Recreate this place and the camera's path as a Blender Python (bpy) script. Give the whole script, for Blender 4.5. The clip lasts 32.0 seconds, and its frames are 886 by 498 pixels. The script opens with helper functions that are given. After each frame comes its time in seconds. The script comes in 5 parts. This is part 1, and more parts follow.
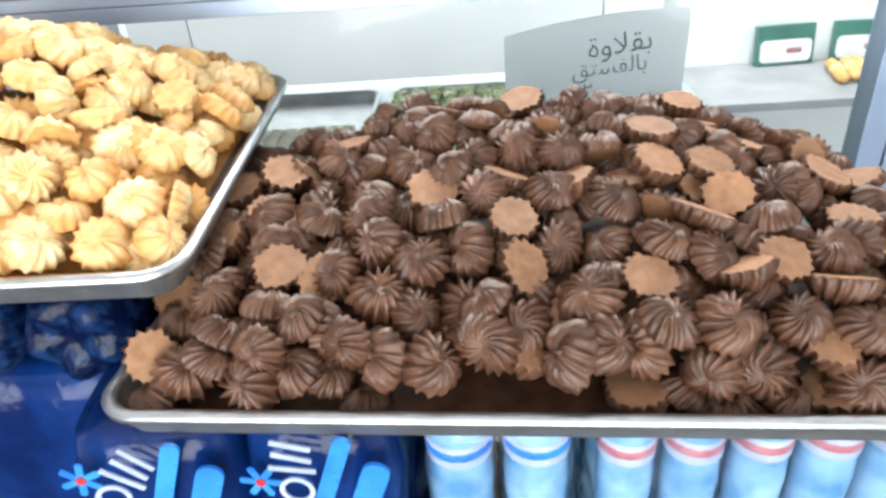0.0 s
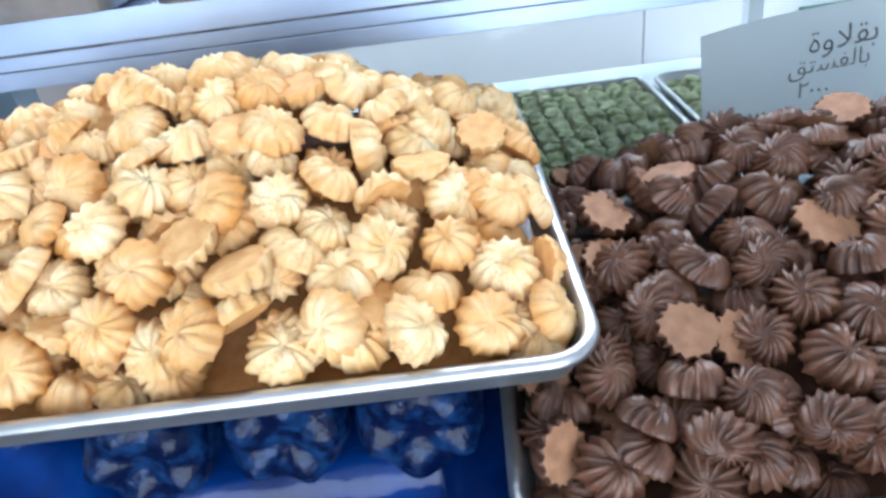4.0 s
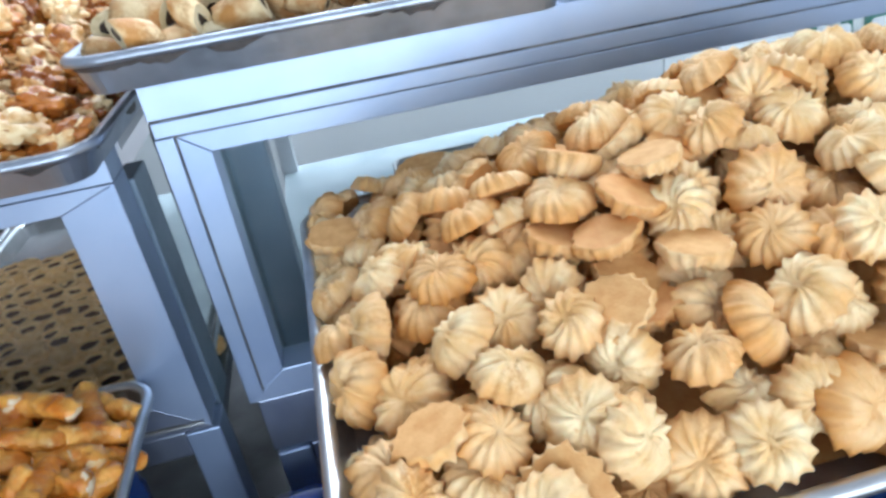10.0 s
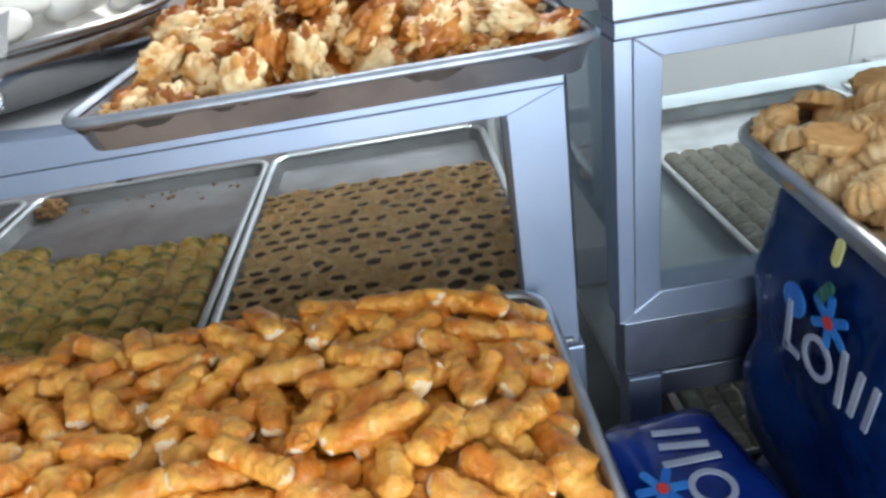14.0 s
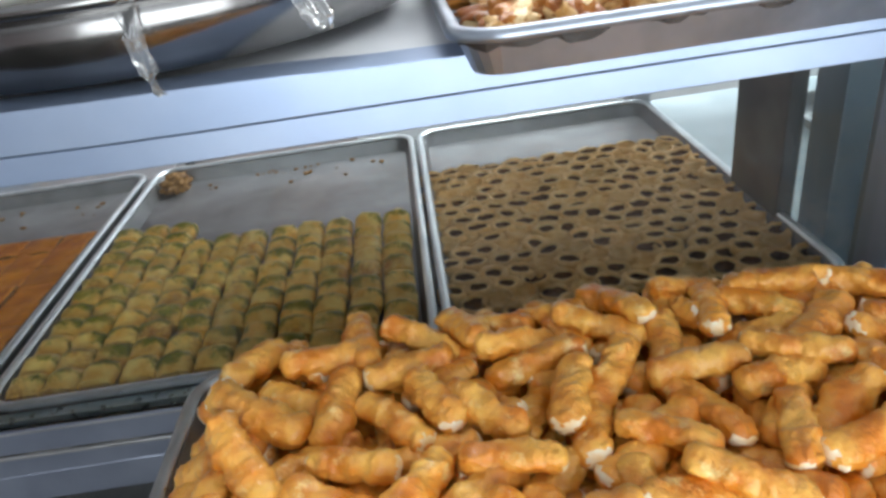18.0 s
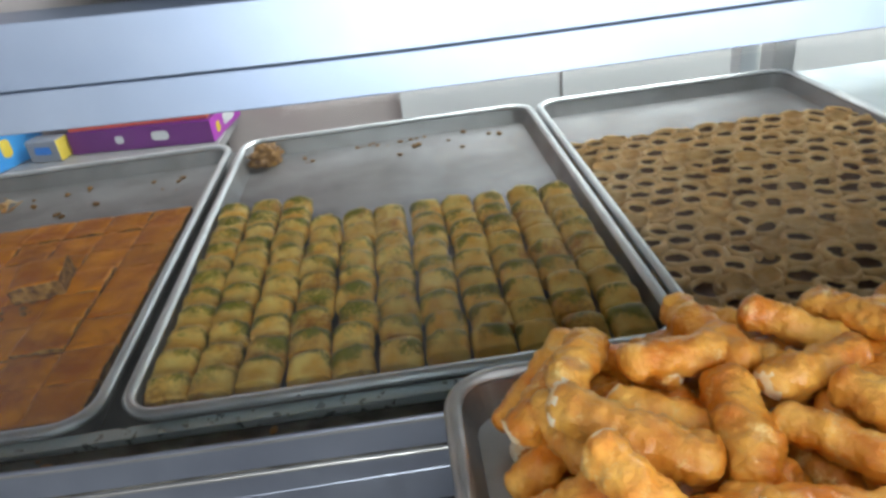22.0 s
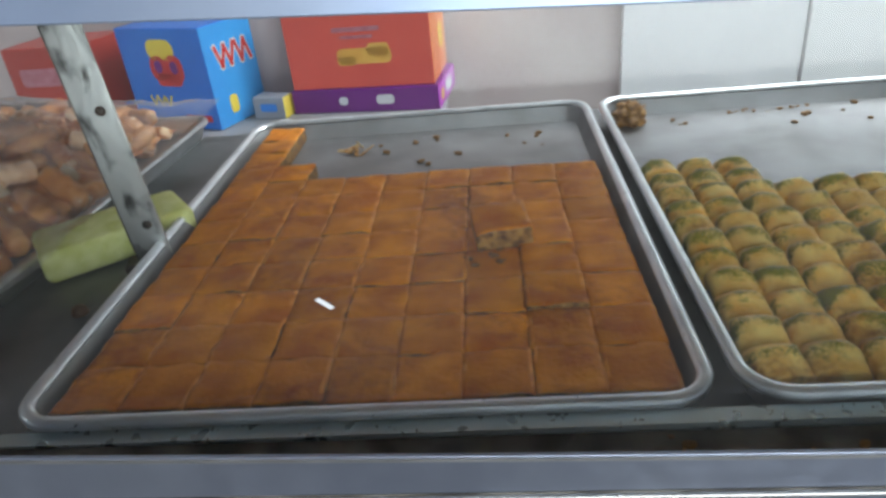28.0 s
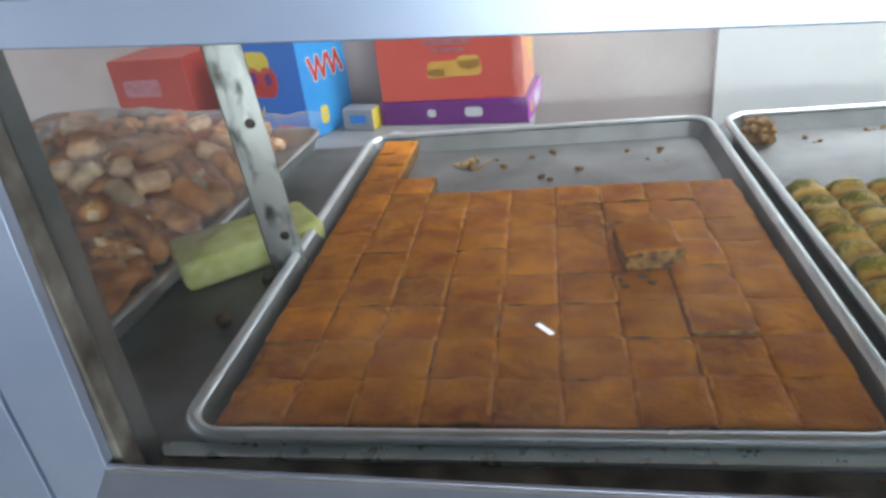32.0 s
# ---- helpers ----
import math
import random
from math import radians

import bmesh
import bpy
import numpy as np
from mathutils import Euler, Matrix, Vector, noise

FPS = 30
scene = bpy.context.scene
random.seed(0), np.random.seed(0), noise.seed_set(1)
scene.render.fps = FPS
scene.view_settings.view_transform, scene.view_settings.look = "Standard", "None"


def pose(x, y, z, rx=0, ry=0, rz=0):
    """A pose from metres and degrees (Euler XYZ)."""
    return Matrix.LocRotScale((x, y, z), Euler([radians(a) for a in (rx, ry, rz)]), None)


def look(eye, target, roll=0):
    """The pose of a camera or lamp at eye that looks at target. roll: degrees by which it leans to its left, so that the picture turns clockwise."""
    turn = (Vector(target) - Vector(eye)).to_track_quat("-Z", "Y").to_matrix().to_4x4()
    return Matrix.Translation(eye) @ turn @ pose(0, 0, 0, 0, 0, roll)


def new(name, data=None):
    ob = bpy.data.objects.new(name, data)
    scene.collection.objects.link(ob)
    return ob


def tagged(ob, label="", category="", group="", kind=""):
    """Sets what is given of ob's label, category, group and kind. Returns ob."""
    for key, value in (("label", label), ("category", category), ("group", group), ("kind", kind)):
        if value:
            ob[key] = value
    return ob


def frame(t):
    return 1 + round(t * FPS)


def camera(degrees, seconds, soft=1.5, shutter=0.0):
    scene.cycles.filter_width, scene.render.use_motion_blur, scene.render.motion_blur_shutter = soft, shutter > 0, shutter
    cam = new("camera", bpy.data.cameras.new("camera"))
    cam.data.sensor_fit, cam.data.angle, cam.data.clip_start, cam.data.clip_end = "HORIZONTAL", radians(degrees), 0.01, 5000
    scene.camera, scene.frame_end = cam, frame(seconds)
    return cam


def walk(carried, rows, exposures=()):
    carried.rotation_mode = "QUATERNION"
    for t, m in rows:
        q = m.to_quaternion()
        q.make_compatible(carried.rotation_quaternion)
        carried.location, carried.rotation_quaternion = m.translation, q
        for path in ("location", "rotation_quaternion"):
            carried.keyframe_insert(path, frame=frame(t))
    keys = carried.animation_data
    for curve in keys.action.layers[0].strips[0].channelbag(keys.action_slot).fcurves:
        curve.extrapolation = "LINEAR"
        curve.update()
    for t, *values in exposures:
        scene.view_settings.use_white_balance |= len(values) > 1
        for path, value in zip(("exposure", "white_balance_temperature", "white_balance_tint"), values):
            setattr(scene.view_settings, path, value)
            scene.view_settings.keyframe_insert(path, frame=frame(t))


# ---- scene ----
cam = camera(66.1, 32.0, soft=3.0)
PATH = [
    (0, (0.661, -0.815, 1.446), (0.558, 0.903, 0.427), -4.5),
    (0.5, (0.63, -0.787, 1.438), (0.536, 0.908, 0.379), -4.7),
    (1, (0.612, -0.757, 1.444), (0.523, 0.944, 0.395), -6.0),
    (1.5, (0.596, -0.731, 1.439), (0.499, 0.961, 0.377), -6.2),
    (2, (0.587, -0.713, 1.436), (0.468, 0.963, 0.351), -6.6),
    (2.5, (0.567, -0.714, 1.44), (0.429, 0.966, 0.363), -7.2),
    (3, (0.501, -0.715, 1.449), (0.382, 0.99, 0.411), -8.1),
    (3.5, (0.434, -0.711, 1.457), (0.344, 0.997, 0.421), -8.1),
    (5.5, (0.228, -0.769, 1.489), (0.372, 1.0, 0.567), -6.8),
    (6, (0.194, -0.751, 1.494), (0.331, 1.049, 0.633), -6.9),
    (6.5, (0.152, -0.728, 1.493), (0.222, 1.092, 0.667), -8.7),
    (7, (0.099, -0.7, 1.498), (0.079, 1.12, 0.668), -9.0),
    (7.5, (0.058, -0.662, 1.495), (-0.058, 1.137, 0.629), -9.6),
    (8, (0.024, -0.631, 1.485), (-0.13, 1.148, 0.583), -9.7),
    (8.5, (0.012, -0.61, 1.474), (-0.07, 1.153, 0.532), -10.0),
    (9, (-0.008, -0.605, 1.471), (0.036, 1.152, 0.517), -9.4),
    (9.5, (-0.057, -0.604, 1.474), (0.169, 1.129, 0.502), -9.9),
    (10, (-0.109, -0.605, 1.47), (0.125, 1.137, 0.517), -9.4),
    (10.5, (-0.157, -0.598, 1.469), (0.01, 1.158, 0.526), -8.9),
    (11, (-0.202, -0.591, 1.469), (-0.11, 1.165, 0.517), -9.2),
    (11.5, (-0.248, -0.596, 1.469), (-0.227, 1.163, 0.516), -9.0),
    (12, (-0.293, -0.604, 1.469), (-0.266, 1.155, 0.517), -8.7),
    (12.5, (-0.337, -0.619, 1.468), (-0.291, 1.152, 0.539), -9.0),
    (13, (-0.353, -0.618, 1.469), (-0.327, 1.152, 0.538), -8.6),
    (13.5, (-0.379, -0.599, 1.462), (-0.398, 1.175, 0.538), -10.3),
    (14, (-0.418, -0.586, 1.453), (-0.409, 1.172, 0.498), -9.4),
    (14.5, (-0.447, -0.573, 1.456), (-0.439, 1.188, 0.508), -9.1),
    (15, (-0.473, -0.562, 1.454), (-0.51, 1.197, 0.504), -9.3),
    (15.5, (-0.512, -0.552, 1.444), (-0.644, 1.181, 0.454), -9.7),
    (17.5, (-0.654, -0.5, 1.429), (-0.68, 1.255, 0.47), -9.1),
    (18, (-0.699, -0.478, 1.417), (-0.676, 1.276, 0.457), -8.3),
    (18.5, (-0.737, -0.466, 1.409), (-0.663, 1.287, 0.451), -8.8),
    (19, (-0.773, -0.451, 1.405), (-0.672, 1.307, 0.457), -8.9),
    (19.5, (-0.808, -0.437, 1.402), (-0.584, 1.313, 0.461), -7.8),
    (20, (-0.844, -0.428, 1.397), (-0.589, 1.314, 0.449), -6.5),
    (20.5, (-0.847, -0.398, 1.393), (-0.752, 1.358, 0.44), -7.9),
    (21, (-0.84, -0.385, 1.389), (-0.853, 1.374, 0.438), -6.5),
    (21.5, (-0.861, -0.367, 1.372), (-0.837, 1.399, 0.434), -6.6),
    (22, (-0.904, -0.358, 1.361), (-0.842, 1.39, 0.391), -7.2),
    (22.5, (-0.95, -0.357, 1.365), (-0.9, 1.396, 0.402), -7.6),
    (23, (-0.98, -0.357, 1.361), (-0.894, 1.408, 0.423), -6.3),
    (23.5, (-1.02, -0.349, 1.359), (-0.923, 1.42, 0.431), -6.0),
    (24, (-1.066, -0.338, 1.353), (-1.026, 1.421, 0.401), -6.2),
    (24.5, (-1.107, -0.327, 1.35), (-1.103, 1.428, 0.391), -6.3),
    (25, (-1.141, -0.316, 1.349), (-1.159, 1.435, 0.383), -6.2),
    (25.5, (-1.175, -0.301, 1.336), (-1.237, 1.432, 0.339), -5.6),
    (26, (-1.203, -0.294, 1.333), (-1.306, 1.445, 0.35), -5.7),
    (26.5, (-1.236, -0.292, 1.331), (-1.372, 1.449, 0.357), -5.5),
    (28.5, (-1.308, -0.275, 1.326), (-1.499, 1.467, 0.363), -6.4),
    (29, (-1.321, -0.274, 1.326), (-1.553, 1.466, 0.369), -6.6),
    (29.5, (-1.332, -0.274, 1.327), (-1.58, 1.471, 0.383), -6.8),
    (30, (-1.339, -0.283, 1.329), (-1.62, 1.464, 0.397), -6.9),
    (30.5, (-1.351, -0.283, 1.33), (-1.635, 1.469, 0.408), -6.6),
    (31, (-1.368, -0.281, 1.33), (-1.685, 1.47, 0.416), -6.3),
    (31.5, (-1.373, -0.27, 1.328), (-1.68, 1.462, 0.376), -6.6),
    (32, (-1.373, -0.272, 1.333), (-1.702, 1.473, 0.412), -7.0),
]
# seconds, stops, white balance
EXPOSURE = [(0, 0.30, 7150, 10), (1.0, 0.14, 6350, 10), (2.0, 0.12, 5800, 10), (3.5, 0.0, 5900, 10), (5.5, -0.30, 5950, 10), (8.0, -0.38, 6000, 10), (11.0, -0.34, 6100, 10),
            (13.0, -0.41, 6750, 10), (15.0, -0.28, 6900, 10), (17.0, -0.25, 6950, 10), (19.0, -0.16, 7000, 10), (22.0, 0.0, 7350, 10), (24.0, 0.05, 7350, 10), (26.0, -0.02, 7150, 10), (29.0, 0.08, 7050, 10), (32.0, 0.21, 7050, 10)]
walk(cam, [(t, look(eye, target, roll)) for t, eye, target, roll in PATH], EXPOSURE)

# ---- world, daylight and exposure ----
world = bpy.data.worlds.new("world")
scene.world = world
world.use_nodes = True
wn = world.node_tree
sky = wn.nodes.new("ShaderNodeTexSky")
sky.sky_type, sky.sun_disc, sky.sun_elevation, sky.sun_rotation = "NISHITA", False, radians(55), radians(150)
wn.links.new(sky.outputs[0], wn.nodes["Background"].inputs[0])
wn.nodes["Background"].inputs[1].default_value = 0.12


def area_lamp(name, m, w, h, power, color):
    data = bpy.data.lights.new(name, "AREA")
    data.shape, data.size, data.size_y, data.energy, data.color = "RECTANGLE", w, h, power, color
    ob = new(name, data)
    ob.matrix_world = m
    return ob


area_lamp("daylight_shopfront", look((0.20, -3.3, 1.45), (0.10, 0.2, 1.42)), 3.5, 2.3, 168, (0.82, 0.92, 1.0))
# Unseen lamp under the closed ceiling, added to brighten the back and case interiors.
area_lamp("rear_fill_lamp", look((0.55, 1.30, 2.85), (0.55, 1.35, 0.0)), 2.6, 0.7, 108, (0.84, 0.93, 1.0))


# ---- materials ----
def mat(name, a, b=None, rough=0.5, metal=0.0, scale=30.0, bump=0.0, fine=200.0, vary=0.0, coat=0.0, sss=0.0, stretch=None, low=0.35, high=0.65, spread=0.12, spec=0.5):
    """Two colours mixed by noise, with fine relief; vary: brightness change from one object to the next."""
    m = bpy.data.materials.new(name)
    m.use_nodes = True
    t = m.node_tree
    n, l = t.nodes, t.links
    p = n["Principled BSDF"]
    tc = n.new("ShaderNodeTexCoord")
    src = tc.outputs["Object"]
    if stretch:
        mp = n.new("ShaderNodeMapping")
        mp.inputs["Scale"].default_value = stretch
        l.new(src, mp.inputs[0])
        src = mp.outputs[0]
    oi = n.new("ShaderNodeObjectInfo")
    off = n.new("ShaderNodeVectorMath")
    off.operation = "MULTIPLY_ADD"
    l.new(oi.outputs["Random"], off.inputs[0])
    off.inputs[1].default_value = (7.0, 13.0, 5.0)
    l.new(src, off.inputs[2])
    nz = n.new("ShaderNodeTexNoise")
    nz.inputs["Scale"].default_value, nz.inputs["Detail"].default_value = scale, 5
    l.new(off.outputs[0], nz.inputs["Vector"])
    ramp = n.new("ShaderNodeValToRGB")
    ramp.color_ramp.elements[0].position, ramp.color_ramp.elements[1].position = low, high
    ramp.color_ramp.elements[0].color = (*a, 1)
    ramp.color_ramp.elements[1].color = (*(b or a), 1)
    l.new(nz.outputs[0], ramp.inputs[0])
    out = ramp.outputs[0]
    if vary:
        hs = n.new("ShaderNodeHueSaturation")
        mr = n.new("ShaderNodeMapRange")
        mr.inputs[3].default_value, mr.inputs[4].default_value = 1 - vary, 1 + vary
        l.new(oi.outputs["Random"], mr.inputs[0])
        l.new(mr.outputs[0], hs.inputs["Value"])
        l.new(out, hs.inputs["Color"])
        out = hs.outputs[0]
    l.new(out, p.inputs["Base Color"])
    p.inputs["Roughness"].default_value, p.inputs["Metallic"].default_value = rough, metal
    p.inputs["Coat Weight"].default_value = coat
    p.inputs["Specular IOR Level"].default_value = spec
    p.inputs["Coat Roughness"].default_value = 0.12
    if sss:
        p.inputs["Subsurface Weight"].default_value = sss
        p.inputs["Subsurface Radius"].default_value = (0.01, 0.006, 0.003)
    nf = n.new("ShaderNodeTexNoise")
    nf.inputs["Scale"].default_value, nf.inputs["Detail"].default_value = fine, 4
    l.new(off.outputs[0], nf.inputs["Vector"])
    rr_ = n.new("ShaderNodeMapRange")
    rr_.inputs[3].default_value, rr_.inputs[4].default_value = max(0.02, rough - spread), min(1, rough + spread)
    l.new(nf.outputs[0], rr_.inputs[0])
    l.new(rr_.outputs[0], p.inputs["Roughness"])
    if bump:
        bp = n.new("ShaderNodeBump")
        bp.inputs["Strength"].default_value, bp.inputs["Distance"].default_value = bump, 0.002
        l.new(nf.outputs[0], bp.inputs["Height"])
        l.new(bp.outputs[0], p.inputs["Normal"])
    return m


def glass_mat(name, haze, tint=(0.95, 0.98, 0.98), gloss=0.05):
    m = bpy.data.materials.new(name)
    m.use_nodes = True
    n, l = m.node_tree.nodes, m.node_tree.links
    n.remove(n["Principled BSDF"])
    tr, gl, df = n.new("ShaderNodeBsdfTransparent"), n.new("ShaderNodeBsdfGlossy"), n.new("ShaderNodeBsdfDiffuse")
    tr.inputs[0].default_value = (*tint, 1)
    gl.inputs["Roughness"].default_value = gloss
    df.inputs[0].default_value = (0.8, 0.82, 0.85, 1)
    fr = n.new("ShaderNodeFresnel")
    fr.inputs[0].default_value = 1.45
    m1, m2 = n.new("ShaderNodeMixShader"), n.new("ShaderNodeMixShader")
    if haze:
        l.new(fr.outputs[0], m1.inputs[0])
    else:
        m1.inputs[0].default_value = 0.0
    l.new(tr.outputs[0], m1.inputs[1])
    l.new(gl.outputs[0], m1.inputs[2])
    tc, nz, mr = n.new("ShaderNodeTexCoord"), n.new("ShaderNodeTexNoise"), n.new("ShaderNodeMapRange")
    nz.inputs["Scale"].default_value, nz.inputs["Detail"].default_value = 9, 6
    l.new(tc.outputs["Object"], nz.inputs["Vector"])
    l.new(nz.outputs[0], mr.inputs[0])
    mr.inputs[1].default_value, mr.inputs[2].default_value = 0.45, 0.78
    mr.inputs[3].default_value, mr.inputs[4].default_value = haze * 0.3, haze
    l.new(mr.outputs[0], m2.inputs[0])
    l.new(m1.outputs[0], m2.inputs[1])
    l.new(df.outputs[0], m2.inputs[2])
    l.new(m2.outputs[0], n["Material Output"].inputs[0])
    return m


ALU = mat("anodised_aluminium", (0.33, 0.42, 0.59), (0.40, 0.49, 0.65), 0.38, 0.72, 9, 0.015, 70, spread=0.04)
# Rolled rims of the grey trays, their shine put into a paler metal.
RIM = mat("lit_tray_rim", (0.62, 0.66, 0.70), (0.78, 0.81, 0.84), 0.32, 0.75, 30, 0.10, 120)
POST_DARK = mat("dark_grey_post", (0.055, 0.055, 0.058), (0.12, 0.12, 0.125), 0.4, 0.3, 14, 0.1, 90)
# Lower rails: grime plus the dark floor they mirror, put into a duller tone.
ALU_LOW = mat("low_rail_aluminium", (0.30, 0.34, 0.44), (0.40, 0.45, 0.56), 0.34, 0.85, 9, 0.03, 70)
# Frame aluminium, darkened for the shade inside the cases.
ALU_SHADED = mat("shaded_aluminium", (0.20, 0.27, 0.34), (0.28, 0.35, 0.42), 0.4, 0.6, 9, 0.03, 70)
# Grime of the channels; on groove strips it stands in for shade.
ALU_DARK = mat("grime_shade_aluminium", (0.045, 0.040, 0.034), (0.19, 0.18, 0.16), 0.6, 0.3, 35, 0.3, 160)
STEEL = mat("tray_aluminium", (0.48, 0.49, 0.50), (0.62, 0.63, 0.64), 0.34, 0.9, 25, 0.08, 120)
STEEL_OLD = mat("stained_tray_aluminium", (0.30, 0.34, 0.40), (0.44, 0.49, 0.57), 0.36, 0.85, 22, 0.12, 150, low=0.3, high=0.6)
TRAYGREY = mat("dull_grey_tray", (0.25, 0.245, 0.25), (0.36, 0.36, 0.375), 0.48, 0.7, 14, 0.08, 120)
LEDGE = mat("blue_grey_ledge", (0.58, 0.71, 0.75), (0.74, 0.84, 0.87), 0.3, 0.7, 14, 0.06, 90)
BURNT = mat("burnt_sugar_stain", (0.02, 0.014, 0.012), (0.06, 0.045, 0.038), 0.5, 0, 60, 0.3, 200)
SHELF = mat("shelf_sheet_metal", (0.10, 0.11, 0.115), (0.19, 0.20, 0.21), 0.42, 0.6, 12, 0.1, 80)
SHELF_PALE = mat("pale_shelf_sheet", (0.40, 0.48, 0.52), (0.52, 0.60, 0.64), 0.4, 0.2, 10, 0.05, 80)
INNER = mat("white_inner_panel", (0.72, 0.74, 0.78), (0.80, 0.82, 0.85), 0.35, 0.0, 6, 0.05, 60)
WALL = mat("white_wall_paint", (0.78, 0.79, 0.82), (0.86, 0.87, 0.89), 0.7, 0, 3, 0.15, 60)
WALL_BRIGHT = mat("glossy_white_panel", (0.82, 0.83, 0.85), (0.88, 0.89, 0.90), 0.4, 0, 3, 0.05, 60)
WALL_PINK = mat("beige_wall_paint", (0.50, 0.42, 0.42), (0.60, 0.53, 0.52), 0.7, 0, 4, 0.15, 60)
FLOORM = mat("floor_tile", (0.04, 0.037, 0.034), (0.07, 0.066, 0.06), 0.65, 0, 5, 0.05, 60, spec=0.25)
GLASS = glass_mat("case_glass", 0.034)
CLEAR = glass_mat("clear_glass_back", 0.0)
BUTTER = mat("butter_cookie", (0.80, 0.49, 0.20), (0.98, 0.79, 0.48), 0.6, 0, 45, 0.5, 300, 0.10, sss=0.10, spec=0.3)
BUTTER_BASE = mat("butter_cookie_underside", (0.70, 0.35, 0.11), (0.84, 0.49, 0.19), 0.7, 0, 90, 0.3, 500, 0.2)
CHOC = mat("chocolate_cookie", (0.085, 0.033, 0.017), (0.19, 0.086, 0.050), 0.38, 0, 70, 0.3, 380, 0.2)
CHOC_BASE = mat("chocolate_cookie_underside", (0.25, 0.115, 0.056), (0.35, 0.175, 0.092), 0.65, 0, 90, 0.3, 500, 0.2)
FRIED = mat("syrup_fried_crust", (0.68, 0.195, 0.012), (0.94, 0.49, 0.095), 0.34, 0, 40, 0.9, 330, 0.14, coat=0.4, spec=0.4, sss=0.08)
CREAM = mat("white_sugar_end", (0.86, 0.56, 0.24), (0.94, 0.84, 0.66), 0.6, 0, 80, 0.4, 300)
BLUE = mat("blue_shrink_film", (0.0015, 0.012, 0.075), (0.004, 0.040, 0.20), 0.16, 0, 12, 0.9, 38, coat=0.1, low=0.4, high=0.7, spec=0.25)
BAKLAVA = mat("baked_filo_crust", (0.54, 0.140, 0.005), (0.86, 0.305, 0.016), 0.5, 0, 28, 0.6, 240, 0.16, spec=0.2)
BAKLAVA_SIDE = mat("nut_filling", (0.11, 0.042, 0.011), (0.44, 0.22, 0.055), 0.6, 0, 130, 0.6, 300)
BAKLAVA_RIM = mat("flaky_filo_rim", (0.62, 0.17, 0.012), (0.92, 0.37, 0.055), 0.5, 0, 60, 0.5, 300, 0.12, spec=0.25)
ROLL = mat("filo_roll", (0.88, 0.46, 0.075), (1.0, 0.72, 0.21), 0.42, 0, 60, 0.4, 300, 0.12, coat=0.1, spec=0.25)


def dusted(m, color, scale, lo, hi, band=0.0):
    """Lays crumbs of a second colour over a material where its patches lie uppermost."""
    n, l = m.node_tree.nodes, m.node_tree.links
    p = n["Principled BSDF"]
    was = p.inputs["Base Color"].links[0].from_socket
    tc, oi, off = n.new("ShaderNodeTexCoord"), n.new("ShaderNodeObjectInfo"), n.new("ShaderNodeVectorMath")
    off.operation = "ADD"
    l.new(tc.outputs["Object"], off.inputs[0])
    l.new(oi.outputs["Location"], off.inputs[1])
    a, b = n.new("ShaderNodeTexNoise"), n.new("ShaderNodeTexNoise")
    a.inputs["Scale"].default_value, b.inputs["Scale"].default_value = scale, scale * 12
    add, mr, mix = n.new("ShaderNodeMath"), n.new("ShaderNodeMapRange"), n.new("ShaderNodeMixRGB")
    for t in (a, b):
        l.new(off.outputs[0], t.inputs["Vector"])
    add.operation = "MULTIPLY_ADD"
    l.new(b.outputs[0], add.inputs[0])
    add.inputs[1].default_value = 0.45
    l.new(a.outputs[0], add.inputs[2])
    out = add.outputs[0]
    if band:
        # only along the crest, a little behind the middle
        sp, sub, ab, more = n.new("ShaderNodeSeparateXYZ"), n.new("ShaderNodeMath"), n.new("ShaderNodeMath"), n.new("ShaderNodeMath")
        l.new(tc.outputs["Object"], sp.inputs[0])
        sub.operation, ab.operation, more.operation = "SUBTRACT", "ABSOLUTE", "MULTIPLY_ADD"
        l.new(sp.outputs[1], sub.inputs[0])
        sub.inputs[1].default_value = 0.005
        l.new(sub.outputs[0], ab.inputs[0])
        l.new(ab.outputs[0], more.inputs[0])
        more.inputs[1].default_value = -band
        l.new(out, more.inputs[2])
        out = more.outputs[0]
    l.new(out, mr.inputs[0])
    mr.inputs[1].default_value, mr.inputs[2].default_value = lo, hi
    l.new(mr.outputs[0], mix.inputs[0])
    l.new(was, mix.inputs[1])
    mix.inputs[2].default_value = (*color, 1)
    l.new(mix.outputs[0], p.inputs["Base Color"])
    return m


